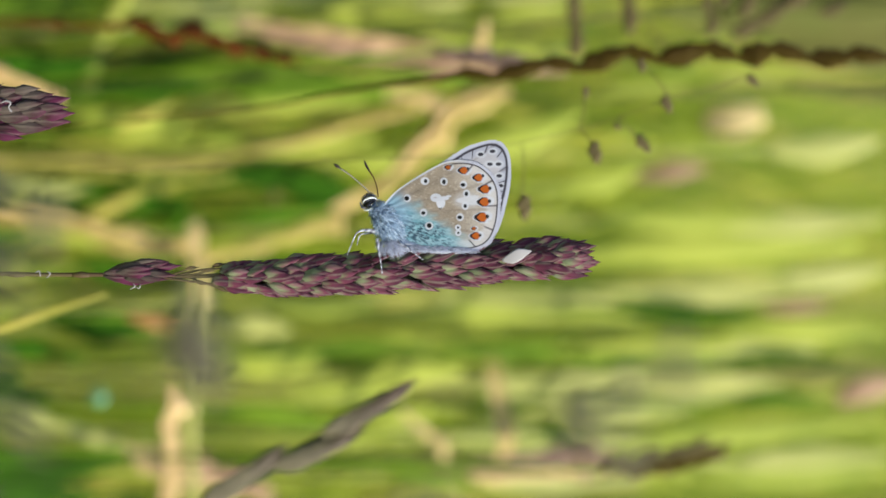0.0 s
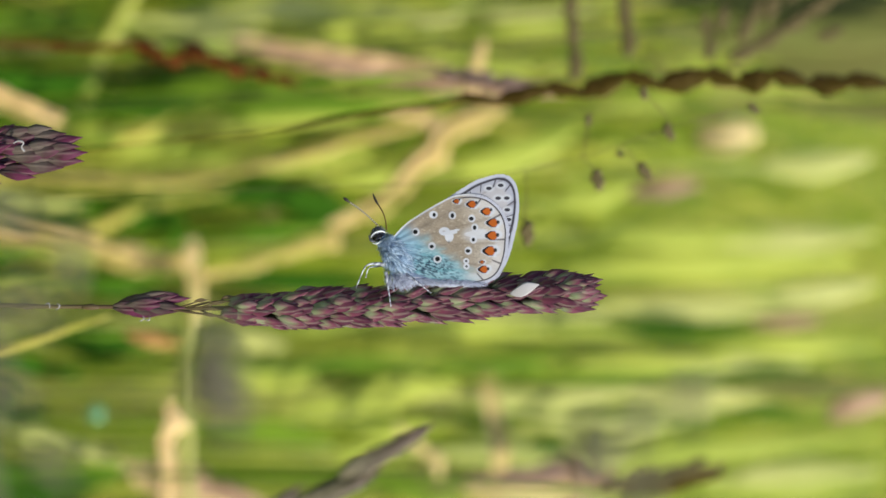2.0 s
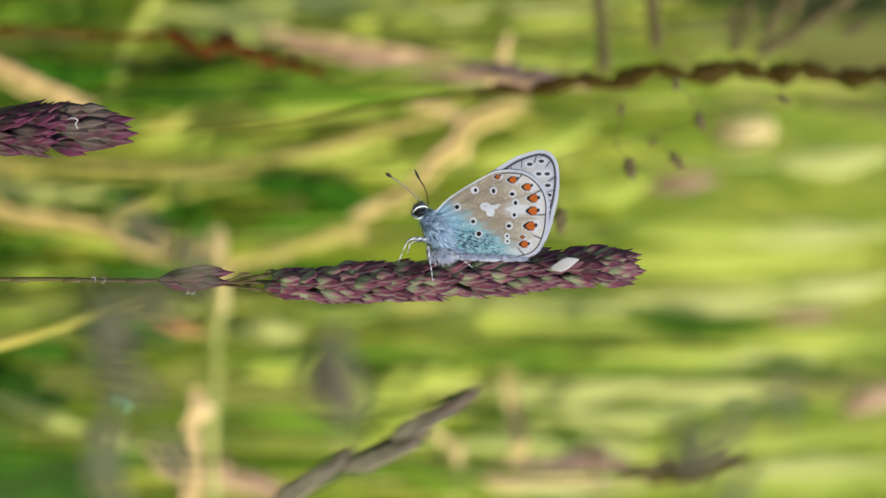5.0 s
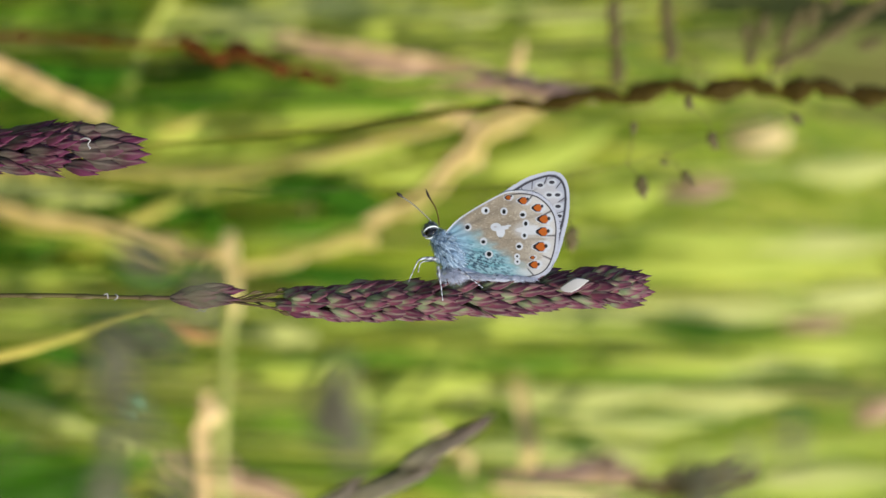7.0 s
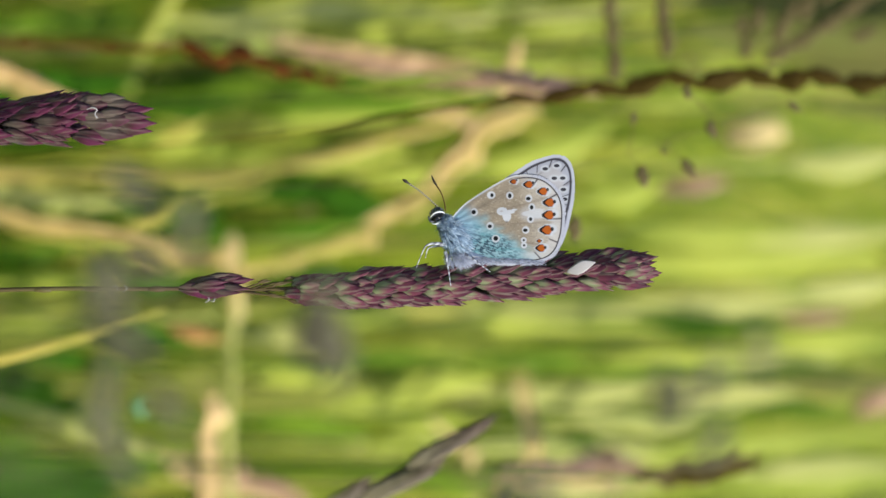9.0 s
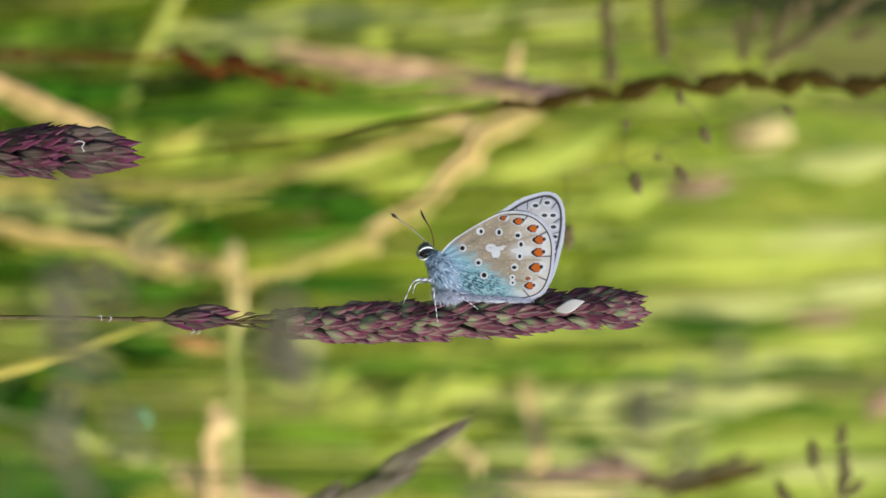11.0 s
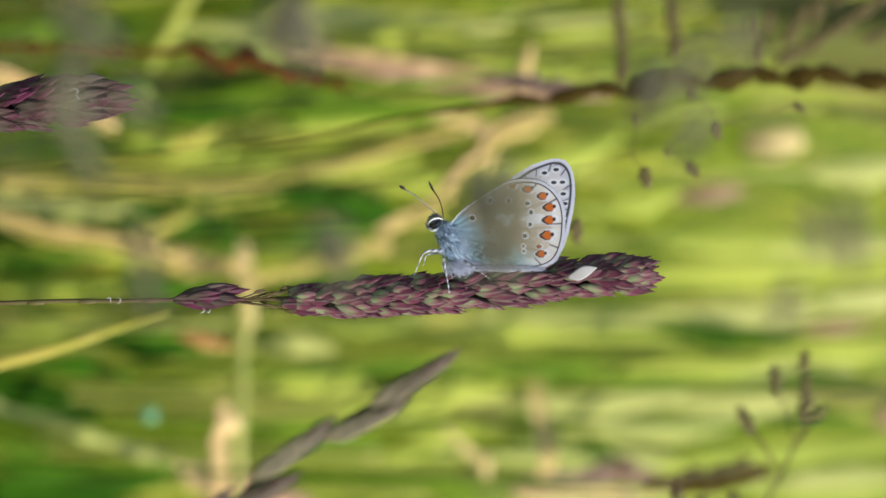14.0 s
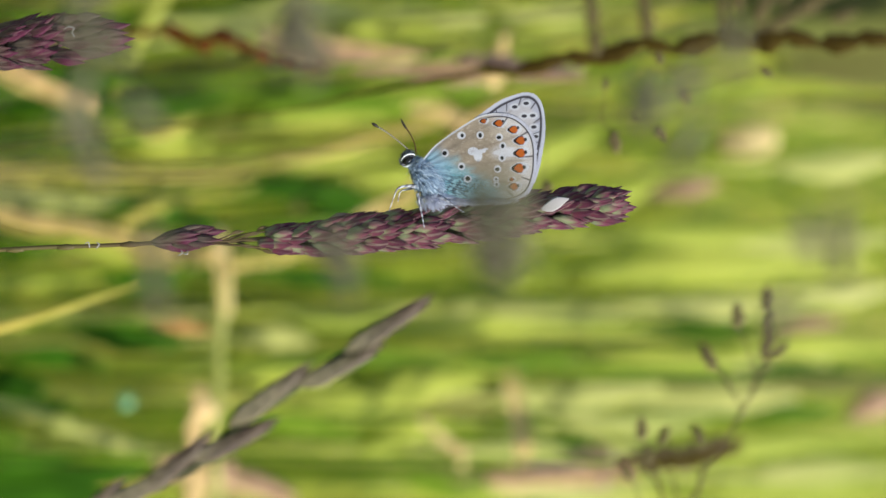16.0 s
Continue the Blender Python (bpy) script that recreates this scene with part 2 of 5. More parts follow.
M_DARK = plant_mat("shade_deep_green_blade", lin(50, 92, 12), lin(74, 120, 24), tint=lin(38, 74, 10), gloss=0.1)
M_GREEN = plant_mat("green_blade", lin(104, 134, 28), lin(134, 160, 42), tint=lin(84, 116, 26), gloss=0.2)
M_STRAW2 = plant_mat("pale_straw_stem", lin(196, 190, 110), lin(214, 206, 130), tint=lin(170, 172, 90))
M_BUFF = plant_mat("buff_petals", lin(232, 206, 142), lin(242, 218, 160), tint=lin(214, 186, 122))
M_OLIVE = plant_mat("olive_yellow_blade", lin(158, 160, 60), lin(184, 182, 84), tint=lin(128, 140, 50))
M_DULL = plant_mat("dull_olive_blade", lin(106, 110, 54), lin(126, 128, 68), tint=lin(112, 106, 60), gloss=0.1)
M_ORANGE = plant_mat("orange_withered_blade", lin(184, 130, 72), lin(200, 154, 94), tint=lin(170, 110, 60))
M_SEED = plant_mat("dark_seed", lin(94, 82, 56), lin(118, 104, 70), through_light=0.15, gloss=0.1)
M_GREY = spikelet_mat("grey_spikelet", lin(124, 120, 94), lin(108, 100, 80), lin(92, 84, 68), streak=0.1)
M_GRAIN = spikelet_mat("brown_grain", lin(106, 94, 58), lin(92, 74, 46), lin(78, 54, 40), streak=0.05)


# ---- mesh helpers ----
def catmull(points, n):
    """A smooth line through the points, n steps a span."""
    p = [Vector(q) for q in points]
    p = [p[0] * 2 - p[1]] + p + [p[-1] * 2 - p[-2]]
    out = []
    for i in range(1, len(p) - 2):
        for k in range(n):
            t = k / n
            out.append(0.5 * (2 * p[i] + (p[i + 1] - p[i - 1]) * t + (2 * p[i - 1] - 5 * p[i] + 4 * p[i + 1] - p[i + 2]) * t * t
                              + (3 * p[i] - p[i - 1] - 3 * p[i + 1] + p[i + 2]) * t ** 3))
    return out + [p[-2]]


def sweep_into(bm, line, widths, depths, segs=8):
    """A closed rod of oval section along the line; width lies across the board, depth away from the eye."""
    rings = []
    n = len(line)
    for i, p in enumerate(line):
        d = (line[min(i + 1, n - 1)] - line[max(i - 1, 0)]).normalized()
        side = d.cross(Vector((0, 0, 1)))
        side = side.normalized() if side.length > 1e-4 else Vector((0, 1, 0))
        back = side.cross(d)
        f = i / (n - 1)
        a = float(np.interp(f, np.linspace(0, 1, len(widths)), widths)) / 2
        b = float(np.interp(f, np.linspace(0, 1, len(depths)), depths)) / 2
        rings.append([bm.verts.new(p + side * a * math.cos(q) + back * b * math.sin(q))
                      for q in (2 * math.pi * k / segs for k in range(segs))])
    for r0, r1 in zip(rings, rings[1:]):
        for k in range(segs):
            bm.faces.new((r0[k], r0[(k + 1) % segs], r1[(k + 1) % segs], r1[k]))
    bm.faces.new(rings[0][::-1])
    bm.faces.new(rings[-1])


def mesh_of(bm, name, material):
    bmesh.ops.recalc_face_normals(bm, faces=bm.faces)
    me = bpy.data.meshes.new(name)
    bm.to_mesh(me)
    bm.free()
    for p in me.polygons:
        p.use_smooth = True
    me.materials.append(material)
    return me


def part(name, bm, material, parent, label=""):
    """Links a bmesh as one mesh under a thing or a part."""
    ob = new(name, bm if isinstance(bm, bpy.types.Mesh) else mesh_of(bm, name, material))
    ob.parent = parent
    return tagged(ob, label)


def thing(name, label, category, group="", m=None):
    ob = new(name)
    ob.empty_display_size = 0.005
    ob.matrix_world = m or FRAME
    return tagged(ob, label, category, group)


def rod(points, widths, depths=None, steps=6, segs=8):
    bm = bmesh.new()
    sweep_into(bm, catmull(points, steps), widths, depths or widths, segs)
    return bm


def glume_into(bm, length, width, depth, rise=0.0, lift=0.0, seed=0):
    """A pointed, boat-shaped scale lying along x."""
    rnd = random.Random(seed)
    line = [Vector((length * f, rise * length * math.sin(f * 2.2) * 0.5, lift * f)) for f in (0, 0.12, 0.3, 0.5, 0.7, 0.86, 1.0)]
    prof = [0.12, 0.5, 0.88, 1.0, 0.66, 0.26, 0.01]
    sweep_into(bm, line, [width * p * rnd.uniform(0.94, 1.06) for p in prof], [depth * p for p in prof], 7)


def spikelet_mesh(name, material, length=4.4e-3, width=1.75e-3, seed=0):
    """A grass floret: two unequal scales and a bristle tip."""
    rnd = random.Random(seed)
    bm = bmesh.new()
    glume_into(bm, length, width, width * 0.6, rnd.uniform(-0.1, 0.1), 0.0, seed)
    off = width * rnd.uniform(0.12, 0.24) * rnd.choice((-1, 1))
    b2 = bmesh.new()
    glume_into(b2, length * rnd.uniform(0.72, 0.95), width * 0.72, width * 0.45, rnd.uniform(0.05, 0.2) * (1 if off > 0 else -1), 0, seed + 9)
    bmesh.ops.translate(b2, verts=b2.verts, vec=(0, off, -width * 0.14))
    tmp = bpy.data.meshes.new("tmp")
    b2.to_mesh(tmp)
    b2.free()
    bm.from_mesh(tmp)
    bpy.data.meshes.remove(tmp)
    # short down along the keel and the edges
    for _ in range(10):
        f, q = rnd.uniform(0.3, 0.95), rnd.uniform(0, 2 * math.pi)
        r = width * 0.5 * (1.0 if f < 0.5 else 1.9 * (1 - f) + 0.05)
        p = Vector((length * f, r * math.cos(q), r * 0.6 * math.sin(q)))
        d = Vector((1.0, math.cos(q) * 0.7, math.sin(q) * 0.7)).normalized() * rnd.uniform(0.3e-3, 0.6e-3)
        s = d.orthogonal().normalized() * 0.014e-3
        bm.faces.new([bm.verts.new(v) for v in (p + s, p - s, p + d)])
    return mesh_of(bm, name, material)


def spiky_head(parent, meshes, line, radius, gap, around, tilt, seed, start_roll=0.0, skip=None):
    """Florets packed round a stem, pointing along it. line: list of Vectors."""
    rnd = random.Random(seed)
    total = sum((b - a).length for a, b in zip(line, line[1:]))
    rows = int(total / gap)
    for i in range(rows + 1):
        f = i / rows
        x = f * (len(line) - 1)
        j = min(int(x), len(line) - 2)
        p = line[j].lerp(line[j + 1], x - j)
        d = (line[j + 1] - line[j]).normalized()
        side = d.cross(Vector((0, 0, 1))).normalized()
        back = side.cross(d)
        r = radius(f)
        n = max(3, round(around * min(1, r / radius(0.5) + 0.15)))
        for k in range(n):
            q = start_roll + 2 * math.pi * (k + 0.5 * (i % 2)) / n + rnd.uniform(-0.22, 0.22)
            out = side * math.cos(q) + back * math.sin(q)
            lean = radians(tilt(f) + rnd.uniform(-5, 5))
            ax = (d * math.cos(lean) + out * math.sin(lean)).normalized()
            zz = (-out + d * 0.2)
            yy = zz.cross(ax).normalized()
            zz = ax.cross(yy)
            pos = p + out * r * 0.55 + d * rnd.uniform(-0.4, 0.4) * gap
            if skip and skip(pos):
                continue
            ob = new("spikelet", rnd.choice(meshes))
            ob.parent = parent
            sc = rnd.uniform(0.82, 1.1)
            ob.matrix_local = Matrix.Translation(pos) @ Matrix((ax, yy, zz)).transposed().to_4x4() @ Matrix.Diagonal((sc, sc * rnd.uniform(0.85, 1.15), sc, 1))


# ---- ground ----
def ground_mat():
    k = Mat("meadow_floor", 0.9)
    a = k.noise(6.0, detail=6)
    b = k.noise(70.0, detail=4)
    c = k.mix(a, lin(60, 74, 22), lin(112, 120, 44))
    c = k.mix(k.math("MULTIPLY", b, 0.6), c, lin(60, 74, 26))
    k.bump(b, 0.6, 0.01)
    return k.colour(c)


bm = bmesh.new()
bmesh.ops.create_grid(bm, x_segments=60, y_segments=60, size=200)
for v in bm.verts:
    v.co.z = 0.25 * noise.noise(v.co * 0.03) - 0.02 if v.co.length > 9 else 0
ground = new("ground", mesh_of(bm, "ground", ground_mat()))
tagged(ground, "sunlit meadow ground under tall grass", "ground", kind="structure")


# ---- meadow grass ----
def grass_mat(name, stops, through_light=0.35):
    k = Mat(name, 0.5, through_light)
    c = k.ramp(k.random_island(), stops)
    c = k.mix(k.math("MULTIPLY", k.noise(40.0, (1, 1, 0.2), 3), 0.4), c, lin(120, 140, 40))
    return k.colour(c)


def grass_field(name, count, y0, y1, spread, tall, wide, material, label, seed, power=1.0, base=0.14, beside=(0, 2.0)):
    """Many bent blades in one mesh."""
    rng = np.random.default_rng(seed)
    y = y0 + (y1 - y0) * rng.random(count) ** power
    x = (rng.random(count) * 2 - 1) * (base + spread * y)
    h = tall[0] + (tall[1] - tall[0]) * rng.random(count)
    w = (wide[0] + (wide[1] - wide[0]) * rng.random(count)) / 2
    az, face = rng.random(count) * 2 * np.pi, rng.random(count) * 2 * np.pi
    curl = rng.random(count)
    # the same sward goes on to both sides, thinning out
    more, limit = beside
    y2 = y0 - 0.25 * (y1 - y0) + 1.4 * (y1 - y0) * rng.random(more)
    inner = base + spread * np.clip(y2, 0, None)
    x2 = np.where(rng.random(more) < 0.5, -1, 1) * (inner + (limit - inner) * rng.random(more) ** 1.3)
    r2 = rng.random((5, more))
    x, y, curl = np.concatenate([x, x2]), np.concatenate([y, y2]), np.concatenate([curl, r2[0]])
    h = np.concatenate([h, tall[0] + (tall[1] - tall[0]) * r2[1]])
    w = np.concatenate([w, (wide[0] + (wide[1] - wide[0]) * r2[2]) / 2])
    az, face = np.concatenate([az, r2[3] * 2 * np.pi]), np.concatenate([face, r2[4] * 2 * np.pi])
    count += more
    bend = curl ** 1.5 * 0.55 * h
    verts, faces = [], []
    levels = (0.0, 0.3, 0.6, 0.85, 1.0)
    for i, f in enumerate(levels):
        px = x + np.cos(az) * bend * f ** 2
        py = y + np.abs(np.sin(az)) * bend * f ** 2
        pz = h * (f - 0.12 * f ** 3)
        ww = w * (1.0, 1.0, 0.85, 0.5, 0.06)[i]
        for s in (-1, 1):
            verts.append(np.stack([px + s * ww * np.cos(face), py + s * ww * np.sin(face) * 0.5, pz], 1))
    verts = np.stack(verts, 1).reshape(-1, 3)
    base = np.arange(count)[:, None] * 10
    quad = np.array([[2 * i, 2 * i + 1, 2 * i + 3, 2 * i + 2] for i in range(4)]).ravel()
    faces = (base + quad).reshape(-1, 4)
    me = bpy.data.meshes.new(name)
    me.from_pydata(verts.tolist(), [], faces.tolist())
    me.materials.append(material)
    return tagged(new(name, me), label, "grass", kind="stuff")


G_NEAR = grass_mat("meadow_blade", [(0.0, lin(28, 60, 8)), (0.4, lin(54, 98, 14)), (0.62, lin(104, 138, 28)), (0.84, lin(172, 176, 54)), (1.0, lin(214, 184, 96))])
G_TALL = grass_mat("tall_meadow_blade", [(0.0, lin(84, 110, 24)), (0.3, lin(134, 154, 38)), (0.6, lin(174, 182, 54)), (0.85, lin(208, 200, 80)), (1.0, lin(228, 204, 130))])
G_FAR = grass_mat("far_meadow_blade", [(0.0, lin(88, 112, 26)), (0.35, lin(134, 154, 38)), (0.7, lin(190, 192, 64)), (1.0, lin(226, 208, 116))])
grass_field("meadow_grass", 4200, 0.5, 1.5, 0.3, (0.2, 0.46), (0.003, 0.008), G_NEAR, "dense green and yellow meadow grass blades", 3, beside=(12000, 2.2))
grass_field("tall_meadow_grass", 420, 0.62, 1.5, 0.14, (0.5, 0.86), (0.005, 0.011), G_TALL, "tall loose yellow-green meadow grass", 8, beside=(1500, 2.0))
grass_field("far_meadow_grass", 9000, 1.4, 7.0, 0.3, (0.3, 0.62), (0.008, 0.02), G_FAR, "distant sunlit yellow-green meadow grass", 4, 1.3, beside=(22000, 5.0))


def meadow_round(count, reach, seed):
    """Grass on all sides, thinning out with distance, clear of the camera's own spot."""
    rng = np.random.default_rng(seed)
    r, q = reach * rng.random(count) ** 0.7, rng.random(count) * 2 * np.pi
    x, y = r * np.cos(q), 1.5 + r * np.sin(q)
    h = np.where(y < 0.5, 0.16, 0.24) + np.where(y < 0.5, 0.2, 0.3) * rng.random(count)
    w, face, az = 0.003 + 0.004 * rng.random(count) + 0.0006 * r, rng.random(count) * 2 * np.pi, rng.random(count) * 2 * np.pi
    bend = 0.4 * h * rng.random(count)
    verts = []
    for f, ww in ((0.0, 1.0), (0.5, 0.9), (1.0, 0.08)):
        for s in (-1, 1):
            verts.append(np.stack([x + np.cos(az) * bend * f * f + s * ww * w * np.cos(face), y + np.sin(az) * bend * f * f + s * ww * w * np.sin(face), h * (f - 0.1 * f ** 3)], 1))
    me = bpy.data.meshes.new("meadow_round")
    quad = np.array([0, 1, 3, 2, 2, 3, 5, 4])
    me.from_pydata(np.stack(verts, 1).reshape(-1, 3).tolist(), [], (np.arange(count)[:, None] * 6 + quad).reshape(-1, 4).tolist())
    me.materials.append(G_TALL)
    return tagged(new("surrounding_meadow_grass", me), "sunlit green and yellow grass all round", "grass", kind="stuff")


meadow_round(60000, 9.0, 5)


# ---- the flower spike ----
def spot(u, v, z=0.0, o=(870, 515)):
    """A place on a swaying thing, by board squares from its own origin; z in millimetres towards the eye."""
    return Vector(((u - o[0]) * SQ, (v - o[1]) * SQ, -z / 1000))


FLORETS = [spikelet_mesh("spikelet", M_SPIKELET, 4.4e-3, 1.72e-3, s) for s in range(8)]
BUD = spikelet_mesh("floret", M_STEM, 4.4e-3, 1.2e-3, 77)
DULL_FLORETS = [spikelet_mesh("spikelet", M_SPIKELET_DULL, 5.6e-3, 1.9e-3, s + 20) for s in range(5)]
START = FRAME @ Matrix.Translation((0, 0, FOCUS))


def flower_spike():
    sp = thing("grass_flower_spike", "purple and green velvety grass flower spike on a thin stem", "grass spike", m=START)
    part("stem", rod([spot(-9300, 640), spot(-4000, 580), spot(-900, 530), spot(0, 522), spot(200, 525), spot(330, 527), spot(430, 531), spot(520, 530),
                      spot(700, 528), spot(900, 516), spot(1090, 504)], [2.2e-3, 1.6e-3, 0.8e-3, 0.55e-3, 0.5e-3, 0.5e-3, 0.45e-3, 0.6e-3, 0.8e-3, 0.6e-3, 0.3e-3]), M_STEM, sp, "thin olive stem")
    part("branch", rod([spot(395, 531), spot(440, 538, 0.3), spot(500, 546, 0.6)], [0.3e-3, 0.25e-3]), M_STEM, sp)
    part("branch", rod([spot(425, 530), spot(470, 520, 0.2), spot(520, 518, 0.6)], [0.3e-3, 0.25e-3]), M_STEM, sp)
    for u, v, u2, v2, z in ((405, 530, 446, 519, 0.5), (432, 531, 474, 523, 0.7), (455, 531, 492, 515, 0.2), (420, 532, 462, 541, 0.5), (450, 533, 498, 551, 0.3)):
        br = part("branch", rod([spot(u, v), spot((u + u2) / 2, (v + v2) / 2 + 1, z / 2), spot(u2, v2, z)], [0.26e-3, 0.16e-3], steps=3, segs=6), M_STEM, sp)
        fl = part("floret", BUD, None, br, "small unopened pale floret")
        fl.matrix_local = Matrix.Translation(spot(u2 - 4, v2, z)) @ Matrix.Rotation(radians((v2 - v) * 0.9), 4, "Z") @ Matrix.Diagonal((0.42, 0.34, 0.4, 1))
    for u, v in ((-60, 524), (60, 523), (150, 524), (262, 526)):
        part("joint", rod([spot(u - 16, v), spot(u, v, 0.05), spot(u + 14, v + 1)], [0.5e-3, 0.8e-3, 0.5e-3], steps=3, segs=8), M_STEM, sp)
    line = catmull([spot(506, 535), spot(650, 533), spot(800, 526), spot(950, 516), spot(1082, 507)], 6)
    spiky_head(sp, FLORETS, line, lambda f: 2.45e-3 * (0.5 + 0.5 * math.sin(min(1, f * 4.0) * 1.57)) * (1.0 if f < 0.72 else 1 - 0.55 * (f - 0.72) / 0.28),
               1.85e-3, 10, lambda f: 16 + 5 * f, 5, 0.3)
    # the loose foot, the separate lower cluster and the split top
    rnd = random.Random(31)
    for u, v, z, a in ((500, 519, 0.4, -9), (488, 536, 0.9, 2), (508, 544, 0.5, 9), (516, 532, 1.4, 0), (306, 522, 0.3, -10), (302, 528, 1.0, 2), (322, 519, 1.3, -8),
                       (316, 531, 0.5, 6), (338, 528, 1.2, 3), (344, 517, 1.0, -10), (364, 515, 0.6, -4), (356, 526, 1.3, 4), (330, 524, 1.5, -2), (1062, 492, 0.6, -14), (1078, 498, 1.3, -8),
                       (1090, 506, 1.4, -1), (1080, 520, 0.9, 6), (1070, 528, 0.2, 9), (1084, 500, -0.6, -5), (1082, 516, -0.8, 5), (1096, 497, 0.8, -9), (1102, 512, 0.9, 2), (1088, 524, 0.6, 9), (1040, 490, 0.2, -19), (1004, 493, 0.0, -21),
                       (948, 498, 0.1, -18), (704, 514, 0.2, -16), (610, 518, 0.2, -14)):
        ob = new("spikelet", DULL_FLORETS[rnd.randrange(5)] if u < 400 else FLORETS[rnd.randrange(8)])
        ob.parent = sp
        ob.matrix_local = Matrix.Translation(spot(u, v, z)) @ Matrix.Rotation(radians(a), 4, "Z") @ Matrix.Diagonal((0.92, rnd.uniform(0.85, 1.05) * (0.8 if u < 400 else 1), 1, 1))
    husk = bmesh.new()
    sweep_into(husk, catmull([(0, 0, 0), (1.0e-3, 0.08e-3, -0.16e-3), (2.0e-3, -0.08e-3, -0.12e-3), (3.2e-3, 0, 0.2e-3)], 4), [0.2e-3, 0.8e-3, 1.2e-3, 1.3e-3, 1.2e-3, 0.7e-3, 0.08e-3], [0.05e-3, 0.09e-3, 0.05e-3], 8)
    h = part("husk", husk, M_HUSK, sp, "bleached white husk")
    h.matrix_local = Matrix.Translation(spot(988, 510, 2.7)) @ Matrix.Rotation(radians(-17), 4, "Z") @ Matrix.Diagonal((1.16, 1.16, 1.1, 1))
    for u, v, a in ((352, 541, 60), (365, 543, 100), (185, 521, -20), (205, 519, 40)):
        q = radians(a)
        part("anther", rod([spot(u, v, 0.8), spot(u + 7 * math.cos(q), v + 7 * math.sin(q), 0.9), spot(u + 10 * math.cos(q + 1), v + 12 * math.sin(q + 1), 0.8)], [0.12e-3, 0.18e-3, 0.1e-3], steps=3, segs=5), M_HUSK, sp)
    return sp


def side_spike():
    o = (250, 262)
    sp = thing("grass_flower_spike", "dull purple grass flower spike with a loose split tip", "grass spike", m=START)
    part("stem", rod([spot(-9300, 480, 0, o), spot(-4000, 360, 0, o), spot(-700, 285, 0, o), spot(0, 272, 0, o), spot(150, 266, 0, o)], [2.2e-3, 1.5e-3, 0.9e-3, 0.8e-3, 0.5e-3]), M_STEM, sp)
    line = catmull([spot(-420, 285, 0, o), spot(-200, 275, 0, o), spot(0, 268, 0, o), spot(66, 264, 0, o)], 6)
    spiky_head(sp, DULL_FLORETS, line, lambda f: 2.95e-3 * (1.0 if f < 0.8 else 1 - 0.3 * (f - 0.8) / 0.2), 2.3e-3, 9, lambda f: 17, 11)
    for u, v, z, a in ((96, 238, 0.8, -10), (128, 240, 0.9, -4), (158, 238, 0.8, -2), (104, 252, 1.4, 4), (130, 268, 1.3, 2), (160, 266, 1.2, -3), (192, 268, 0.9, 2), (186, 260, 0.7, -8), (184, 276, 0.6, 8),
                       (150, 282, 0.8, 9), (116, 290, 0.7, 11), (140, 272, -0.8, 0), (170, 276, -0.6, 4)):
        ob = new("spikelet", DULL_FLORETS[u % 5])
        ob.parent = sp
        ob.matrix_local = Matrix.Translation(spot(u, v, z, o)) @ Matrix.Rotation(radians(a), 4, "Z")
    part("curled_anther", rod([spot(150, 250, 2.8, o), spot(160, 247, 3.0, o), spot(168, 251, 3.0, o), spot(164, 258, 2.9, o), spot(168, 266, 2.8, o)], [0.1e-3, 0.24e-3, 0.16e-3, 0.22e-3]), M_HUSK, sp, "curled cream anther")
    return sp


def scaly_spikelet(name, material, length, width, seed, scales=7, reach=0.46, core=0.5):
    """A lance-shaped spikelet of overlapping scales."""
    rnd = random.Random(seed)
    bm = bmesh.new()
    glume_into(bm, length * 0.96, width * core, width * core * 0.6, 0, 0, seed + 40)
    for i in range(scales):
        f = i / scales
        b2 = bmesh.new()
        glume_into(b2, length * reach * rnd.uniform(0.92, 1.08), width * (0.85 - 0.3 * f), width * 0.5, 0, 0, seed + i)
        side = 1 if i % 2 else -1
        bmesh.ops.rotate(b2, verts=b2.verts, matrix=Matrix.Rotation(radians(side * 4 * (1 - f)), 3, "Z"))
        bmesh.ops.translate(b2, verts=b2.verts, vec=(length * (1.02 - reach) * f, side * width * 0.16, -width * 0.1 * rnd.random()))
        tmp = bpy.data.meshes.new("tmp")
        b2.to_mesh(tmp)
        b2.free()
        bm.from_mesh(tmp)
        bpy.data.meshes.remove(tmp)
    return mesh_of(bm, name, material)


BROME_W = 1.28
M_BROME = spikelet_mat("mauve_grey_spikelet", lin(122, 112, 86), lin(104, 90, 72), lin(88, 70, 60), length=9e-3, streak=0.5)
M_BROME_STEM = plant_mat("dark_olive_stem", lin(46, 54, 18), lin(68, 76, 28), tint=lin(60, 46, 28))


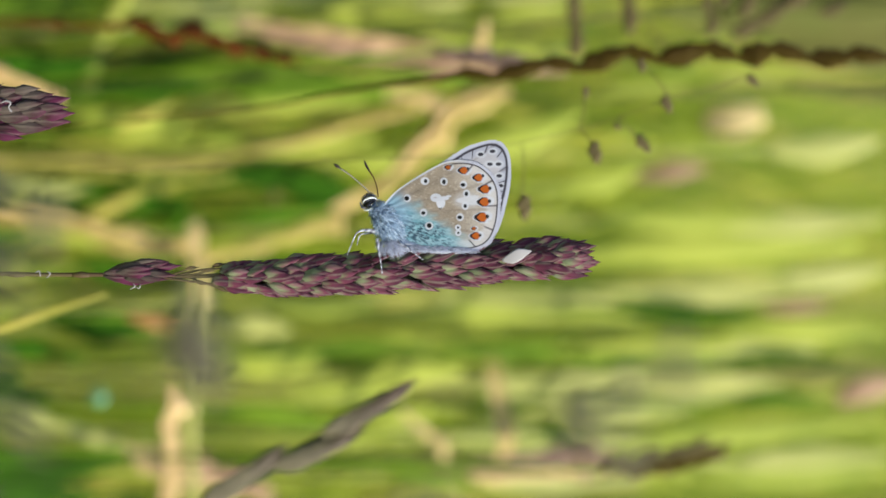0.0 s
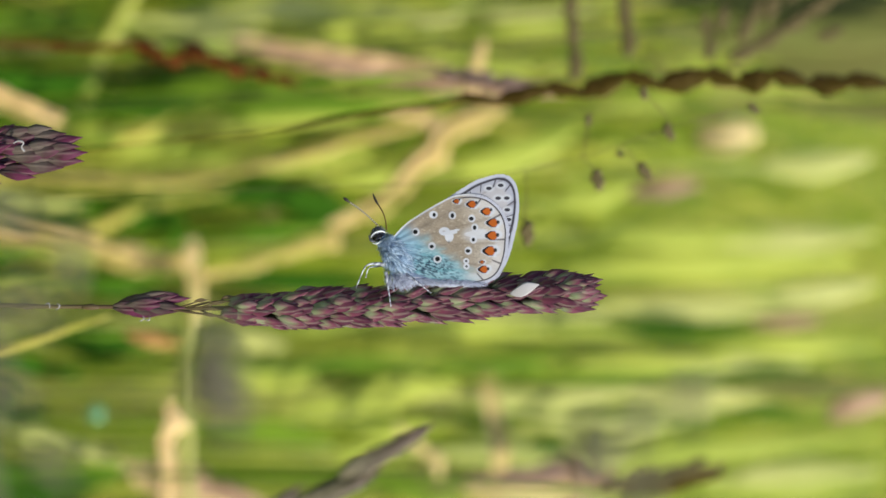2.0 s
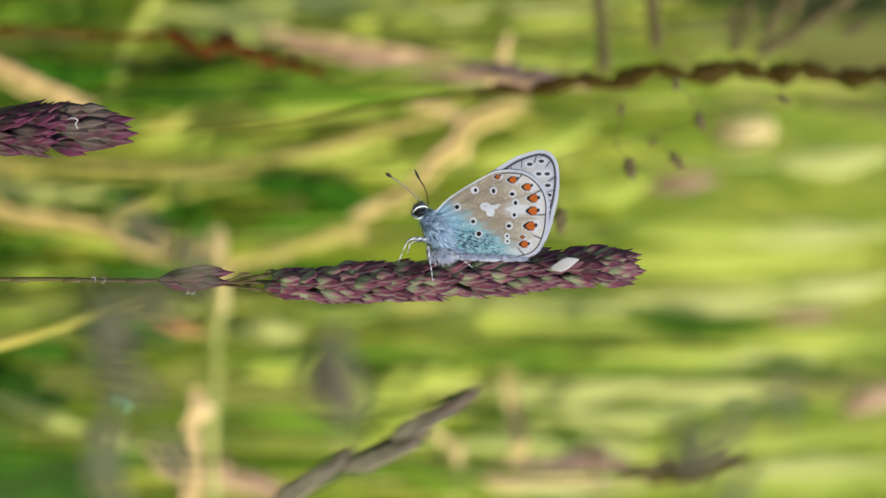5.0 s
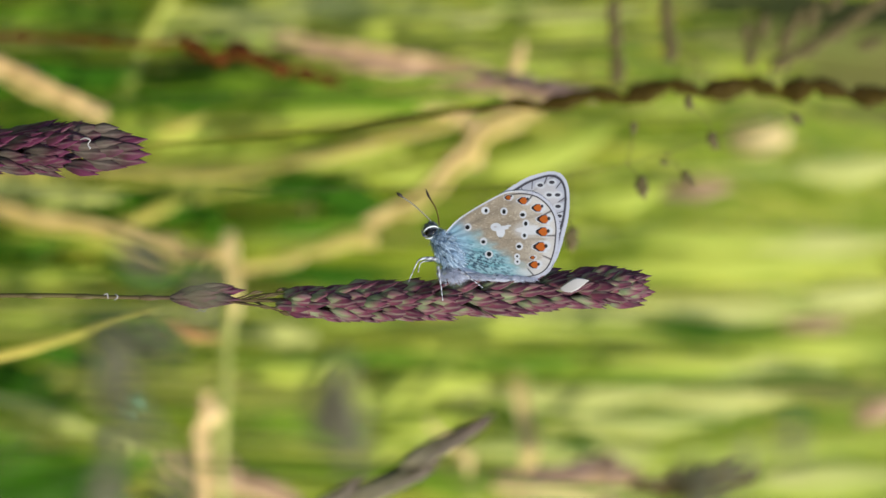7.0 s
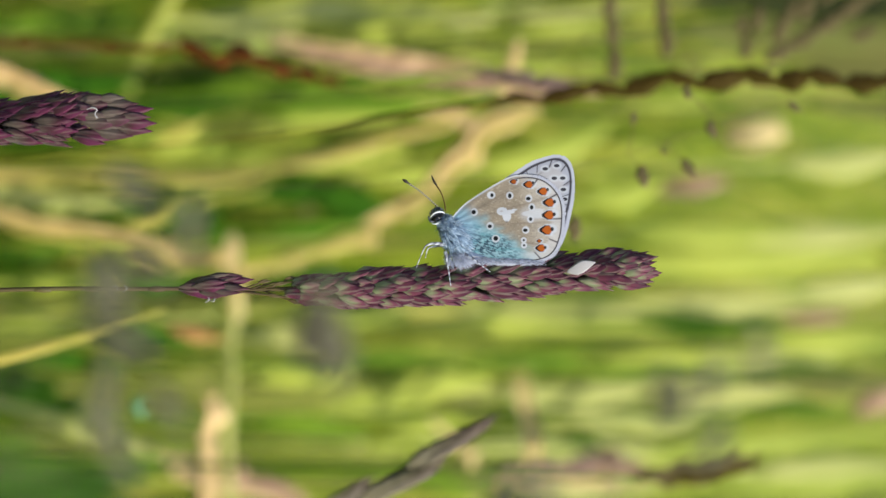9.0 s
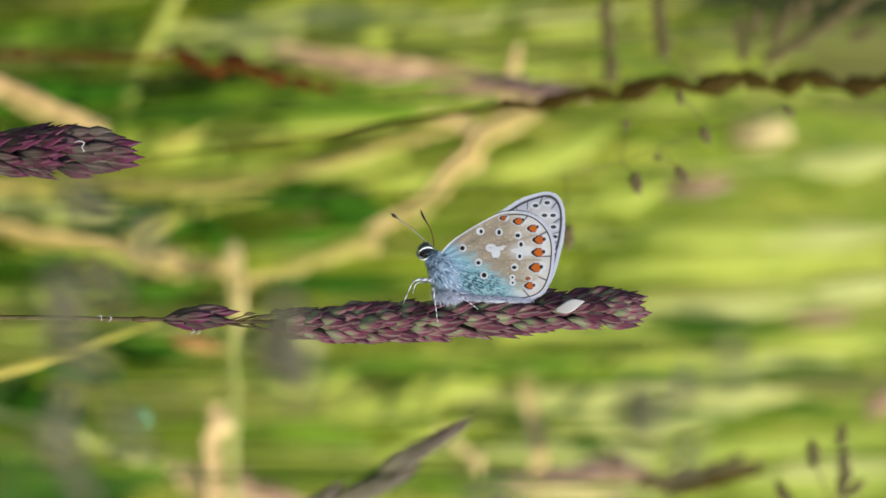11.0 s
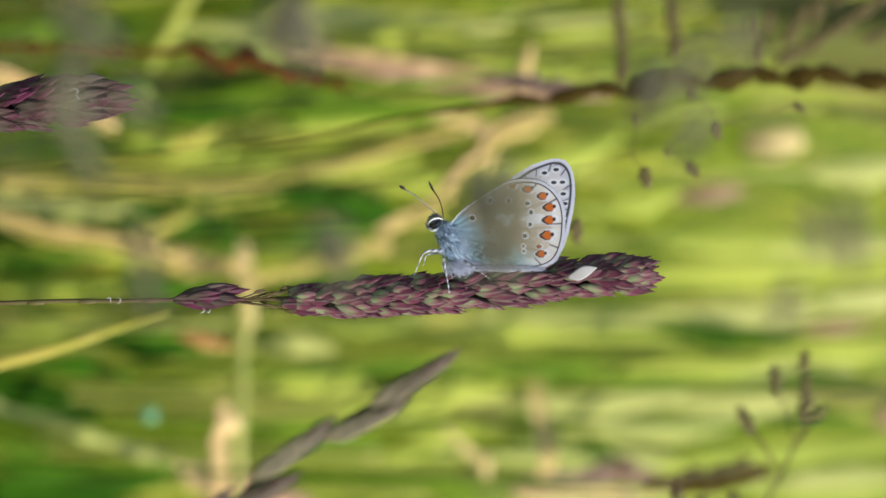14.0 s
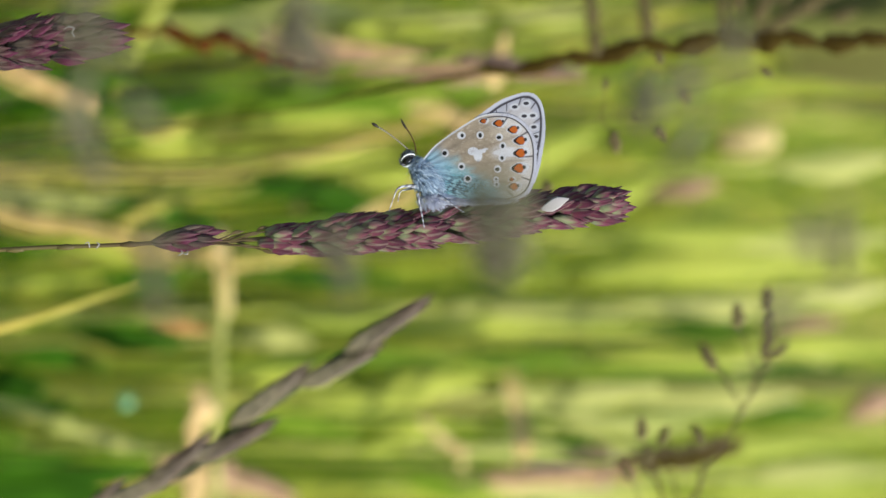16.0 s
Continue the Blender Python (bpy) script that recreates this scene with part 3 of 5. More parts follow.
def brome_stalk():
    o = (867, 589)
    sp = thing("drooping_grass_stalk", "grey-mauve grass stalk with lance-shaped spikelets along one side", "grass stalk", m=START)
    k = 1 / BROME_W

    def b(u, v, z=0.0):
        return spot(u, v, z, o) * k
    part("stem", rod([b(-9300, 2600), b(-3000, 1700), b(-500, 1220), b(170, 1004), b(344, 910), b(445, 862), b(520, 796), b(620, 732), b(700, 678), b(760, 642)],
                     [2e-3, 1.6e-3, 1.4e-3, 1.35e-3, 1.3e-3, 1.2e-3, 1.0e-3, 0.8e-3, 0.4e-3]), M_BROME_STEM, sp, "thin dark olive stem")
    shapes = [scaly_spikelet("spikelet", M_BROME, 200 * SQ * k, 30 * SQ * k, s, 9, 0.44, 0.7) for s in (3, 4, 5)]
    for i, (u, v, a, s) in enumerate(((706, 678, -32, 1.05), (620, 737, -25, 0.95), (494, 806, -37, 1.05), (420, 870, -25, 0.98), (322, 928, -38, 0.98), (256, 952, -27, 0.98), (165, 1004, -38, 0.95))):
        ob = part("spikelet", shapes[i % 3], None, sp)
        ob.matrix_local = Matrix.Translation(b(u, v, 0.5)) @ Matrix.Rotation(radians(a), 4, "Z") @ Matrix.Diagonal((s, 1, 1, 1))
    return sp


# ---- the butterfly ----
CHART = SQ / 2.94


def wing_place(cx, cy, z):
    return ((690 - 870) * SQ + cx * CHART, (280 - 515) * SQ + cy * CHART, -z / 1000)


def smooth(a, b, x):
    t = np.clip((x - a) / (b - a), 0, 1)
    return t * t * (3 - 2 * t)


def grains(cx, cy, sx, sy, seed):
    return np.array([noise.noise(Vector((a / sx, b / sy, seed * 7.3))) for a, b in zip(cx, cy)])


def wing_mesh(name, outline, centre, paint, z, nr, nt, material, fray):
    """A wing as a fine disc within its outline; paint gives each scale its colour."""
    closed = outline + outline[:1]
    line = catmull([(x, y, 0) for x, y in closed], 8)
    ang = np.array([math.atan2(p.y - centre[1], p.x - centre[0]) for p in line[:-1]])
    rad = np.array([math.hypot(p.x - centre[0], p.y - centre[1]) for p in line[:-1]])
    order = np.argsort(ang)
    th = np.linspace(-np.pi, np.pi, nt, endpoint=False)
    edge = np.interp(th, ang[order], rad[order], period=2 * np.pi)
    rng = np.random.default_rng(len(outline))
    frayed = edge + fray(th) * rng.uniform(-1, 0.6, nt)
    f = np.linspace(1 / nr, 1, nr)
    fr = f ** 0.8
    RR = np.outer(fr, edge)
    RR[-1] = frayed
    cx, cy = centre[0] + RR * np.cos(th), centre[1] + RR * np.sin(th)
    e = np.outer(1 - fr, edge)
    cx, cy, e, tt = (np.concatenate([[c0], a.ravel()]) for c0, a in ((centre[0], cx), (centre[1], cy), (edge.mean(), e), (0, np.tile(th, nr))))
    bulge = 0.25 * np.sin((cx - 300) / 560 * np.pi) + 0.02 * np.sin(np.arctan2(cy - 430, cx - 250) * 26)
    verts = np.stack([(690 - 870) * SQ + cx * CHART, (280 - 515) * SQ + cy * CHART, -(z + bulge) / 1000], 1)
    i, j = np.meshgrid(np.arange(nr - 1), np.arange(nt), indexing="ij")
    a, b = 1 + i * nt + j, 1 + i * nt + (j + 1) % nt
    quads = np.stack([a, b, b + nt, a + nt], -1).reshape(-1, 4)
    tris = [(0, 1 + (j + 1) % nt, 1 + j) for j in range(nt)]
    me = bpy.data.meshes.new(name)
    me.from_pydata(verts.tolist(), [], tris + quads[:, ::-1].tolist())
    col = me.color_attributes.new("scales", "FLOAT_COLOR", "POINT")
    rgb = paint(cx, cy, e, tt)
    col.data.foreach_set("color", np.concatenate([rgb, np.ones((len(rgb), 1))], 1).astype(np.float32).ravel())
    for p in me.polygons:
        p.use_smooth = True
    me.materials.append(material)
    return me


def wing_mat():
    k = Mat("wing_scales", 0.65, 0.12)
    at_ = k.node("ShaderNodeVertexColor")
    at_.layer_name = "scales"
    fine = k.noise(9000.0, detail=2)
    c = k.mix(k.math("MULTIPLY", fine, 0.2), at_.outputs["Color"], lin(30, 28, 30))
    k.bump(k.noise(5000.0, (0.3, 1, 1), 2), 0.35, 0.00006)
    k.b.inputs["Specular IOR Level"].default_value = 0.15
    return k.colour(c)


WHITE, BLACK, ORANGE, BEIGE = (np.array(lin(*c)[:3]) for c in ((188, 188, 200), (14, 12, 14), (164, 78, 24), (143, 129, 116)))


def lay(rgb, colour, mask):
    m = np.clip(mask, 0, 1)[:, None]
    return rgb * (1 - m) + np.array(colour) * m


def disc(cx, cy, x, y, rx, ry, soft=4.0):
    r = np.hypot((cx - x) / rx, (cy - y) / ry)
    return 1 - smooth(1 - soft / rx / 2, 1 + soft / rx / 2, r)


def wedge(cx, cy, x, y, length, half):
    """A pointed patch with its tip at smaller x."""
    f = np.clip((cx - x) / length, 0, 3)
    return smooth(-0.15, 0.2, (cx - x) / length) * (1 - smooth(1.7, 2.1, (cx - x) / length)) * (1 - smooth(0.8, 1.05, np.abs(cy - y) / (half * np.clip(0.25 + f * 0.75, 0, 1))))


EYE_SPOTS = ((495, 272), (590, 276), (403, 357), (484, 431), (511, 497), (686, 293), (703, 338), (696, 400), (667, 456))
LUNULES = ((612, 205, 15), (690, 221, 22), (764, 258, 23), (796, 316, 26), (792, 381, 27), (779, 458, 28), (738, 514, 11), (747, 551, 22))


def paint_hindwing(cx, cy, e, th):
    rgb = np.tile(BEIGE, (len(cx), 1))
    rgb *= (1 + 0.16 * grains(cx, cy, 60, 40, 1) + 0.10 * grains(cx, cy, 9, 9, 2))[:, None]
    far = np.hypot(cx - 300, cy - 430)
    rgb = lay(rgb, lin(196, 188, 184)[:3], 0.55 * smooth(330, 520, far))
    ray = np.arctan2(cy - 430, cx - 250)
    vein = smooth(0.86, 1.0, np.cos(ray * 27 + 0.6)) * smooth(90, 200, far)
    rgb = lay(rgb, lin(120, 104, 96)[:3], 0.35 * vein)
    rgb = lay(rgb, lin(84, 70, 62)[:3], 0.2 * smooth(0.18, 0.5, grains(cx + cy * 0.3, cy - cx * 0.3, 30, 5, 15)))
    rgb = lay(rgb, lin(60, 48, 44)[:3], 0.28 * smooth(0.3, 0.55, grains(cx, cy, 7, 5, 31)))
    rgb = lay(rgb, lin(190, 178, 168)[:3], 0.35 * smooth(0.25, 0.55, grains(cx, cy, 14, 8, 32)))
    # blue-green dusting at the root and along the inner edge
    below = cy - (330 + (cx - 285) * 0.40 + np.clip(cx - 480, 0, None) * 0.33) + 34 * grains(cx, cy, 55, 30, 3)
    blue = smooth(-40, 66, below)
    rgb = lay(rgb, lin(128, 164, 180)[:3], 0.92 * blue)
    rgb = lay(rgb, lin(104, 152, 166)[:3], 0.75 * blue * smooth(-0.1, 0.5, grains(cx, cy, 60, 26, 4)))
    fleck = grains(cx + cy * 0.5, cy - cx * 0.42, 20, 6.5, 5)
    rgb = lay(rgb, lin(36, 62, 84)[:3], 0.72 * blue * smooth(0.02, 0.3, fleck + 0.25 * grains(cx, cy, 6, 6, 45)) * smooth(10, 110, below) * smooth(10, 40, e))
    heavy = disc(cx, cy, 440, 528, 150, 46, 90) + disc(cx, cy, 335, 480, 60, 40, 50)
    rgb = lay(rgb, lin(24, 42, 66)[:3], 0.8 * np.clip(heavy, 0, 1) * smooth(0.0, 0.25, grains(cx + cy * 0.5, cy - cx * 0.42, 15, 7.0, 25)) * smooth(16, 40, e))
    rgb = lay(rgb, lin(168, 198, 214)[:3], 0.4 * blue * smooth(0.2, 0.5, grains(cx, cy, 22, 7, 8)))
    rgb = lay(rgb, lin(124, 154, 184)[:3], 0.6 * (1 - smooth(60, 170, far)))
    outer = smooth(-1.35, -0.9, th) * (1 - smooth(0.95, 1.3, th))
    rgb = lay(rgb, lin(192, 188, 196)[:3], 0.55 * outer * (1 - smooth(56, 84, e)))
    # white wedge and the heart-shaped mark
    rgb = lay(rgb, WHITE, 0.35 * disc(cx, cy, 700, 372, 62, 40, 44))
    rgb = lay(rgb, WHITE, 0.7 * wedge(cx, cy, 650, 372, 60, 26))
    rgb = lay(rgb, WHITE, disc(cx, cy, 548, 357, 28, 21))
    rgb = lay(rgb, WHITE, disc(cx, cy, 572, 382, 22, 29))
    rgb = lay(rgb, WHITE, disc(cx, cy, 590, 360, 24, 10, 8))
    rgb = lay(rgb, WHITE, disc(cx, cy, 612, 350, 14, 5, 5))
    rgb = lay(rgb, lin(150, 132, 130)[:3], 0.5 * disc(cx, cy, 545, 356, 9, 4))
    for x, y in EYE_SPOTS:
        rgb = lay(rgb, WHITE, disc(cx, cy, x + 1.5 * math.sin(x), y, 19.5 + 2 * math.sin(y), 19.5, 6))
        rgb = lay(rgb, BLACK, disc(cx, cy, x + 2 * math.sin(y), y + 2 * math.cos(x), 10.5 + 2 * math.sin(x), 11 + 2 * math.cos(y), 5))
    for x, y, r in ((657, 508, 15), (658, 535, 16)):
        rgb = lay(rgb, WHITE, disc(cx, cy, x, y, r, r))
        rgb = lay(rgb, BLACK, disc(cx, cy, x, y, 6, 6))
    lunules = [(x, y, r * 0.88) for x, y, r in LUNULES]
    for x, y, r in lunules:
        rgb = lay(rgb, WHITE, wedge(cx, cy, x - r * 1.95, y, r * 1.7, r * 1.32))
        rgb = lay(rgb, WHITE, 0.9 * disc(cx, cy, x + r * 1.2, y - r * 0.2, r * 0.9, r * 0.9, 9))
    for x, y, r in lunules:
        rgb = lay(rgb, lin(30, 20, 18)[:3], wedge(cx, cy, x - r * 1.7, y, r * 1.2, r * 1.08))
        hue = ORANGE * (1 - 0.25 * (r < 16))
        rgb = lay(rgb, hue, wedge(cx, cy, x - r * 1.02, y, r * 0.75, r * 0.82))
        rgb = lay(rgb, hue * np.array([1.02, 1.1, 1.0]), disc(cx, cy, x + r * 0.16, y, r * 0.84, r * 0.88, 9))
        rgb = lay(rgb, BLACK, 0.95 * disc(cx, cy, x + r * 1.06, y - r * 0.15 - (6 if y < 300 else 0), r * 0.36, r * 0.42))
    comb = smooth(0.95, 0.995, np.cos(th * 14.2 + 0.5)) * (1 - smooth(60, 78, e)) * smooth(20, 24, e) * outer
    rgb = lay(rgb, lin(70, 62, 68)[:3], 0.85 * comb)
    rgb = lay(rgb, lin(176, 176, 194)[:3], (1 - smooth(13, 19, e)) * smooth(-1.35, -0.9, th) * (1 - smooth(2.5, 2.9, th)))
    rgb = lay(rgb, lin(130, 126, 144)[:3], 0.4 * (1 - smooth(10, 16, e)) * smooth(0.1, 0.5, grains(th * 100, e, 1.6, 14, 21)))
    margin = smooth(15, 18, e) * (1 - smooth(21, 26, e)) * smooth(-1.5, -1.2, th) * (1 - smooth(1.3, 1.7, th))
    rgb = lay(rgb, lin(40, 36, 46)[:3], 0.97 * margin)
    costa = (1 - smooth(5, 12, e)) * (1 - outer)
    rgb = lay(rgb, lin(194, 194, 206)[:3], 0.9 * costa)
    return rgb


def paint_forewing(cx, cy, e, th):
    rgb = np.tile(np.array(lin(158, 158, 174)[:3]), (len(cx), 1))
    rgb *= (1 + 0.10 * grains(cx, cy, 40, 30, 11))[:, None]
    ray = np.arctan2(cy - 470, cx - 330)
    rgb = lay(rgb, lin(112, 106, 116)[:3], 0.65 * smooth(0.9, 1.0, np.cos(ray * 30)))
    rgb = lay(rgb, lin(176, 168, 168)[:3], 0.5 * smooth(50, 90, e))
    for x, y in ((776, 141), (836, 126), (822, 191), (866, 191), (868, 250), (874, 300)):
        rgb = lay(rgb, WHITE, 0.8 * disc(cx, cy, x, y, 26, 18, 18))
        rgb = lay(rgb, lin(36, 32, 42)[:3], 0.97 * disc(cx, cy, x, y, 15, 9, 6))
    margin = smooth(18, 23, e) * (1 - smooth(31, 36, e))
    rgb = lay(rgb, lin(46, 42, 52)[:3], 0.95 * margin)
    comb = smooth(0.93, 0.99, np.cos(th * 21)) * (1 - smooth(66, 80, e)) * smooth(26, 30, e)
    rgb = lay(rgb, lin(58, 52, 60)[:3], 0.9 * comb)
    return lay(rgb, lin(174, 174, 192)[:3], 1 - smooth(12, 20, e))


HIND = [(285, 385), (350, 318), (450, 252), (560, 192), (620, 172), (700, 168), (770, 186), (825, 228), (862, 285), (876, 350), (874, 420),
        (864, 490), (838, 560), (800, 602), (745, 624), (650, 640), (540, 635), (440, 610), (360, 575), (310, 520), (280, 450)]
FORE = [(480, 240), (600, 165), (700, 105), (790, 75), (845, 68), (893, 88), (922, 140), (930, 220), (922, 310), (908, 370), (888, 450), (850, 545),
        (800, 600), (700, 560), (560, 450), (480, 330)]


def ball(centre, radii, turn=0.0, segs=20):
    bm = bmesh.new()
    bmesh.ops.create_uvsphere(bm, u_segments=segs, v_segments=segs // 2, radius=1)
    m = Matrix.Translation(centre) @ Matrix.Rotation(radians(turn), 4, "Z") @ Matrix.Diagonal((*radii, 1))
    bmesh.ops.transform(bm, matrix=m, verts=bm.verts)
    return bm


def hairs(centre, radii, turn, count, length, lie, seed, thick=0.05e-3):
    """Fine hairs standing off an oval body, combed towards lie."""
    rnd = random.Random(seed)
    bm = bmesh.new()
    m = Matrix.Translation(centre) @ Matrix.Rotation(radians(turn), 4, "Z")
    for _ in range(count):
        n = Vector((rnd.gauss(0, 1), rnd.gauss(0, 1), rnd.gauss(0, 1))).normalized()
        if n.z > 0.5:
            n.z = -n.z
        root = m @ Vector((n.x * radii[0], n.y * radii[1], n.z * radii[2]))
        out = (m.to_3x3() @ Vector((n.x / radii[0], n.y / radii[1], n.z / radii[2]))).normalized()
        tuft = noise.noise_vector(root * 1700.0) * 0.9
        d = (out + tuft + Vector(lie) + Vector((rnd.uniform(-0.4, 0.4), rnd.uniform(-0.4, 0.4), rnd.uniform(-0.3, 0.3)))).normalized()
        ln = length * rnd.uniform(0.5, 1.2)
        s = d.orthogonal().normalized() * thick
        s2 = d.cross(s).normalized() * thick
        bend = Vector(lie) * ln * 0.3
        a = [bm.verts.new(root + v) for v in (s, -s * 0.5 + s2, -s * 0.5 - s2)]
        b = [bm.verts.new(root + d * ln * 0.6 + bend * 0.4 + v * 0.8) for v in (s, -s * 0.5 + s2, -s * 0.5 - s2)]
        tip = bm.verts.new(root + d * ln + bend)
        for k in range(3):
            bm.faces.new((a[k], a[(k + 1) % 3], b[(k + 1) % 3], b[k]))
            bm.faces.new((b[k], b[(k + 1) % 3], tip))
    return bm


def fur_mat(name, stops):
    k = Mat(name, 0.6, 0.2)
    return k.colour(k.ramp(k.random_island(), stops))


def banded_mat(name, a, b, scale):
    """Light and dark rings along x or y."""
    k = Mat(name, 0.5)
    wv = k.node("ShaderNodeTexWave", Scale=scale, Distortion=0.6)
    wv.bands_direction = "DIAGONAL"
    k.l.new(k.coords(), wv.inputs["Vector"])
    return k.colour(k.ramp(wv.outputs["Fac"], [(0.35, a), (0.6, b)]))


def butterfly():
    bf = thing("butterfly", "small blue butterfly with closed spotted grey-beige wings", "butterfly", m=START)
    scales = wing_mat()
    hind = wing_mesh("hindwing", HIND, (570, 410), paint_hindwing, 2.2, 150, 620, scales,
                     lambda th: np.where((th > -1.2) & (th < 2.6), 7.0, 1.5))
    fore = wing_mesh("forewing", FORE, (720, 330), paint_forewing, 2.08, 110, 520, scales, lambda th: np.full(len(th), 4.0))
    part("forewing", fore, None, bf, "pale grey forewing edged with a dark line")
    part("hindwing", hind, None, bf, "beige hindwing with black eyespots and orange crescents")
    for name, me in (("forewing", fore), ("hindwing", hind)):
        far = part(name, me, None, bf, "far wing folded against the near one")
        far.matrix_local = Matrix.Translation((-0.05e-3, 0.12e-3, 0.75e-3))
    blue_fur = fur_mat("blue_grey_fur", [(0, lin(56, 68, 96)), (0.16, lin(106, 132, 166)), (0.5, lin(146, 172, 204)), (0.9, lin(208, 222, 240)), (1, lin(70, 84, 114))])
    white_fur = fur_mat("white_fur", [(0, lin(150, 158, 186)), (0.6, lin(196, 200, 222)), (1, lin(128, 132, 160))])
    dark_fur = fur_mat("dark_fur", [(0, lin(44, 40, 44)), (0.45, lin(92, 90, 104)), (1, lin(158, 164, 186))])
    skin = plant_mat("blue_grey_skin", lin(96, 112, 142), lin(126, 146, 176), 0.7, 0.0, tint=lin(80, 92, 118))
    w = wing_place
    th = part("thorax", ball(w(290, 470, 2.0), (2.1e-3, 1.25e-3, 1.1e-3), 62), skin, bf, "furry blue-grey thorax")
    part("fur", hairs(Vector(w(288, 475, 2.0)), (2.0e-3, 1.2e-3, 1.2e-3), 62, 1900, 1.15e-3, (0.75, 0.8, -0.05), 2, 0.034e-3), blue_fur, th)
    part("fur", hairs(Vector(w(310, 590, 2.6)), (1.3e-3, 0.6e-3, 0.5e-3), 8, 700, 0.95e-3, (0.6, 0.8, -0.1), 3, 0.024e-3), white_fur, th)
    part("fur", hairs(Vector(w(252, 408, 2.2)), (0.75e-3, 0.9e-3, 0.8e-3), 30, 900, 0.6e-3, (0.3, 0.6, -0.05), 8, 0.028e-3), blue_fur, th)
    part("fur", hairs(Vector(w(330, 515, 2.75)), (1.2e-3, 0.8e-3, 0.12e-3), 30, 300, 0.6e-3, (0.9, 0.55, -0.1), 9, 0.03e-3), blue_fur, th)
    ab = part("abdomen", rod([w(330, 555, 1.6), w(450, 590, 1.5), w(600, 605, 1.5), w(720, 612, 1.5)], [1.8e-3, 1.8e-3, 1.3e-3, 0.4e-3]), skin, bf, "slender furry abdomen")
    part("fur", hairs(Vector(w(545, 612, 2.2)), (4.9e-3, 0.3e-3, 0.3e-3), 3, 2000, 0.46e-3, (1.3, 0.6, 0), 4, 0.018e-3), white_fur, ab)
    hd = part("head", ball(w(216, 380, 2.0), (0.64e-3, 0.76e-3, 0.66e-3), 20), plant_mat("dark_head", lin(74, 72, 84), lin(106, 106, 124), 0.7, 0.0), bf, "dark furry head")
    part("fur", hairs(Vector(w(210, 372, 2.0)), (0.68e-3, 0.8e-3, 0.7e-3), 20, 560, 0.4e-3, (0.2, -0.5, 0), 5, 0.028e-3), dark_fur, hd)
    eye = Mat("black_eye", 0.12)
    part("eye", ball(w(212, 384, 2.75), (0.7e-3, 0.38e-3, 0.3e-3), -24), eye.colour(lin(18, 16, 20)), hd, "glossy black eye")
    pale = plant_mat("white_scales", lin(214, 216, 226), lin(236, 236, 242), 0.6, 0.0)
    part("eye_ring", rod([w(176, 384, 2.6), w(190, 366, 2.95), w(212, 355, 3.0), w(236, 354, 2.9), w(252, 362, 2.6)], [0.05e-3, 0.16e-3, 0.2e-3, 0.18e-3, 0.06e-3]), pale, hd, "white ring round the eye")
    part("eye_ring", rod([w(184, 414, 2.7), w(206, 415, 2.95), w(230, 404, 2.95), w(250, 386, 2.7)], [0.12e-3, 0.22e-3, 0.2e-3, 0.08e-3]), pale, hd, "white ring round the eye")
    part("palp", rod([w(196, 405, 2.2), w(176, 398, 2.3), w(164, 372, 2.3)], [0.3e-3, 0.36e-3, 0.1e-3]), dark_fur, hd)
    rings = banded_mat("ringed_antenna", lin(28, 24, 22), lin(176, 168, 150), 1300.0)
    # the far antenna has sunlight put into its colour, olive-brown instead of black and white
    olive = banded_mat("sunlit_olive_antenna", lin(70, 52, 22), lin(112, 88, 38), 1500.0)
    club = plant_mat("dark_club", lin(40, 32, 30), lin(62, 50, 44), 0.5, 0.0)
    for pts, tipc in ((((212, 324, 2.2), (170, 283, 2.4), (118, 238, 2.5), (66, 202, 2.6)), ((66, 202, 2.6), (50, 190, 2.6), (36, 180, 2.6))),
                      (((256, 348, 1.6), (250, 300, 1.4), (236, 255, 1.2), (212, 215, 1.1)), ((212, 215, 1.1), (198, 190, 1.0), (186, 160, 1.0)))):
        brown = pts[0][2] < 2
        an = part("antenna", rod([w(*p) for p in pts], [0.18e-3, 0.16e-3, 0.2e-3], segs=6), olive if brown else rings, bf, "far antenna with sunlight put into its olive-brown" if brown else "black and white ringed antenna")
        part("club", rod([w(*p) for p in tipc], [0.2e-3, 0.3e-3, 0.28e-3, 0.1e-3] if brown else [0.2e-3, 0.42e-3, 0.36e-3, 0.08e-3], segs=8), club, an, "dark antenna club")
    legm = banded_mat("ringed_leg", lin(112, 110, 124), lin(180, 182, 196), 700.0)
    for pts in (((250, 520, 2.8), (190, 516, 3.0), (150, 528, 3.1), (128, 570, 3.1), (98, 640, 2.7)),
                ((262, 520, 2.4), (200, 530, 2.0), (162, 540, 1.8), (146, 590, 1.6)),
                ((250, 560, 3.0), (256, 610, 3.4), (266, 670, 3.6), (274, 735, 3.3)),
                ((350, 575, 2.8), (392, 600, 3.4), (430, 630, 3.5), (478, 668, 3.2))):
        part("leg", rod([w(*p) for p in pts], [0.52e-3, 0.36e-3, 0.2e-3, 0.13e-3, 0.1e-3], segs=7), legm, bf, "white leg with dark rings")
    return bf


# ---- plants behind ----
def to_ground(p):
    """The root below a place of the board frame, at ground height."""
    q = FRAME @ Vector(p)
    return FRAME.inverted() @ Vector((q.x * 1.05, q.y + 0.05, -0.01))


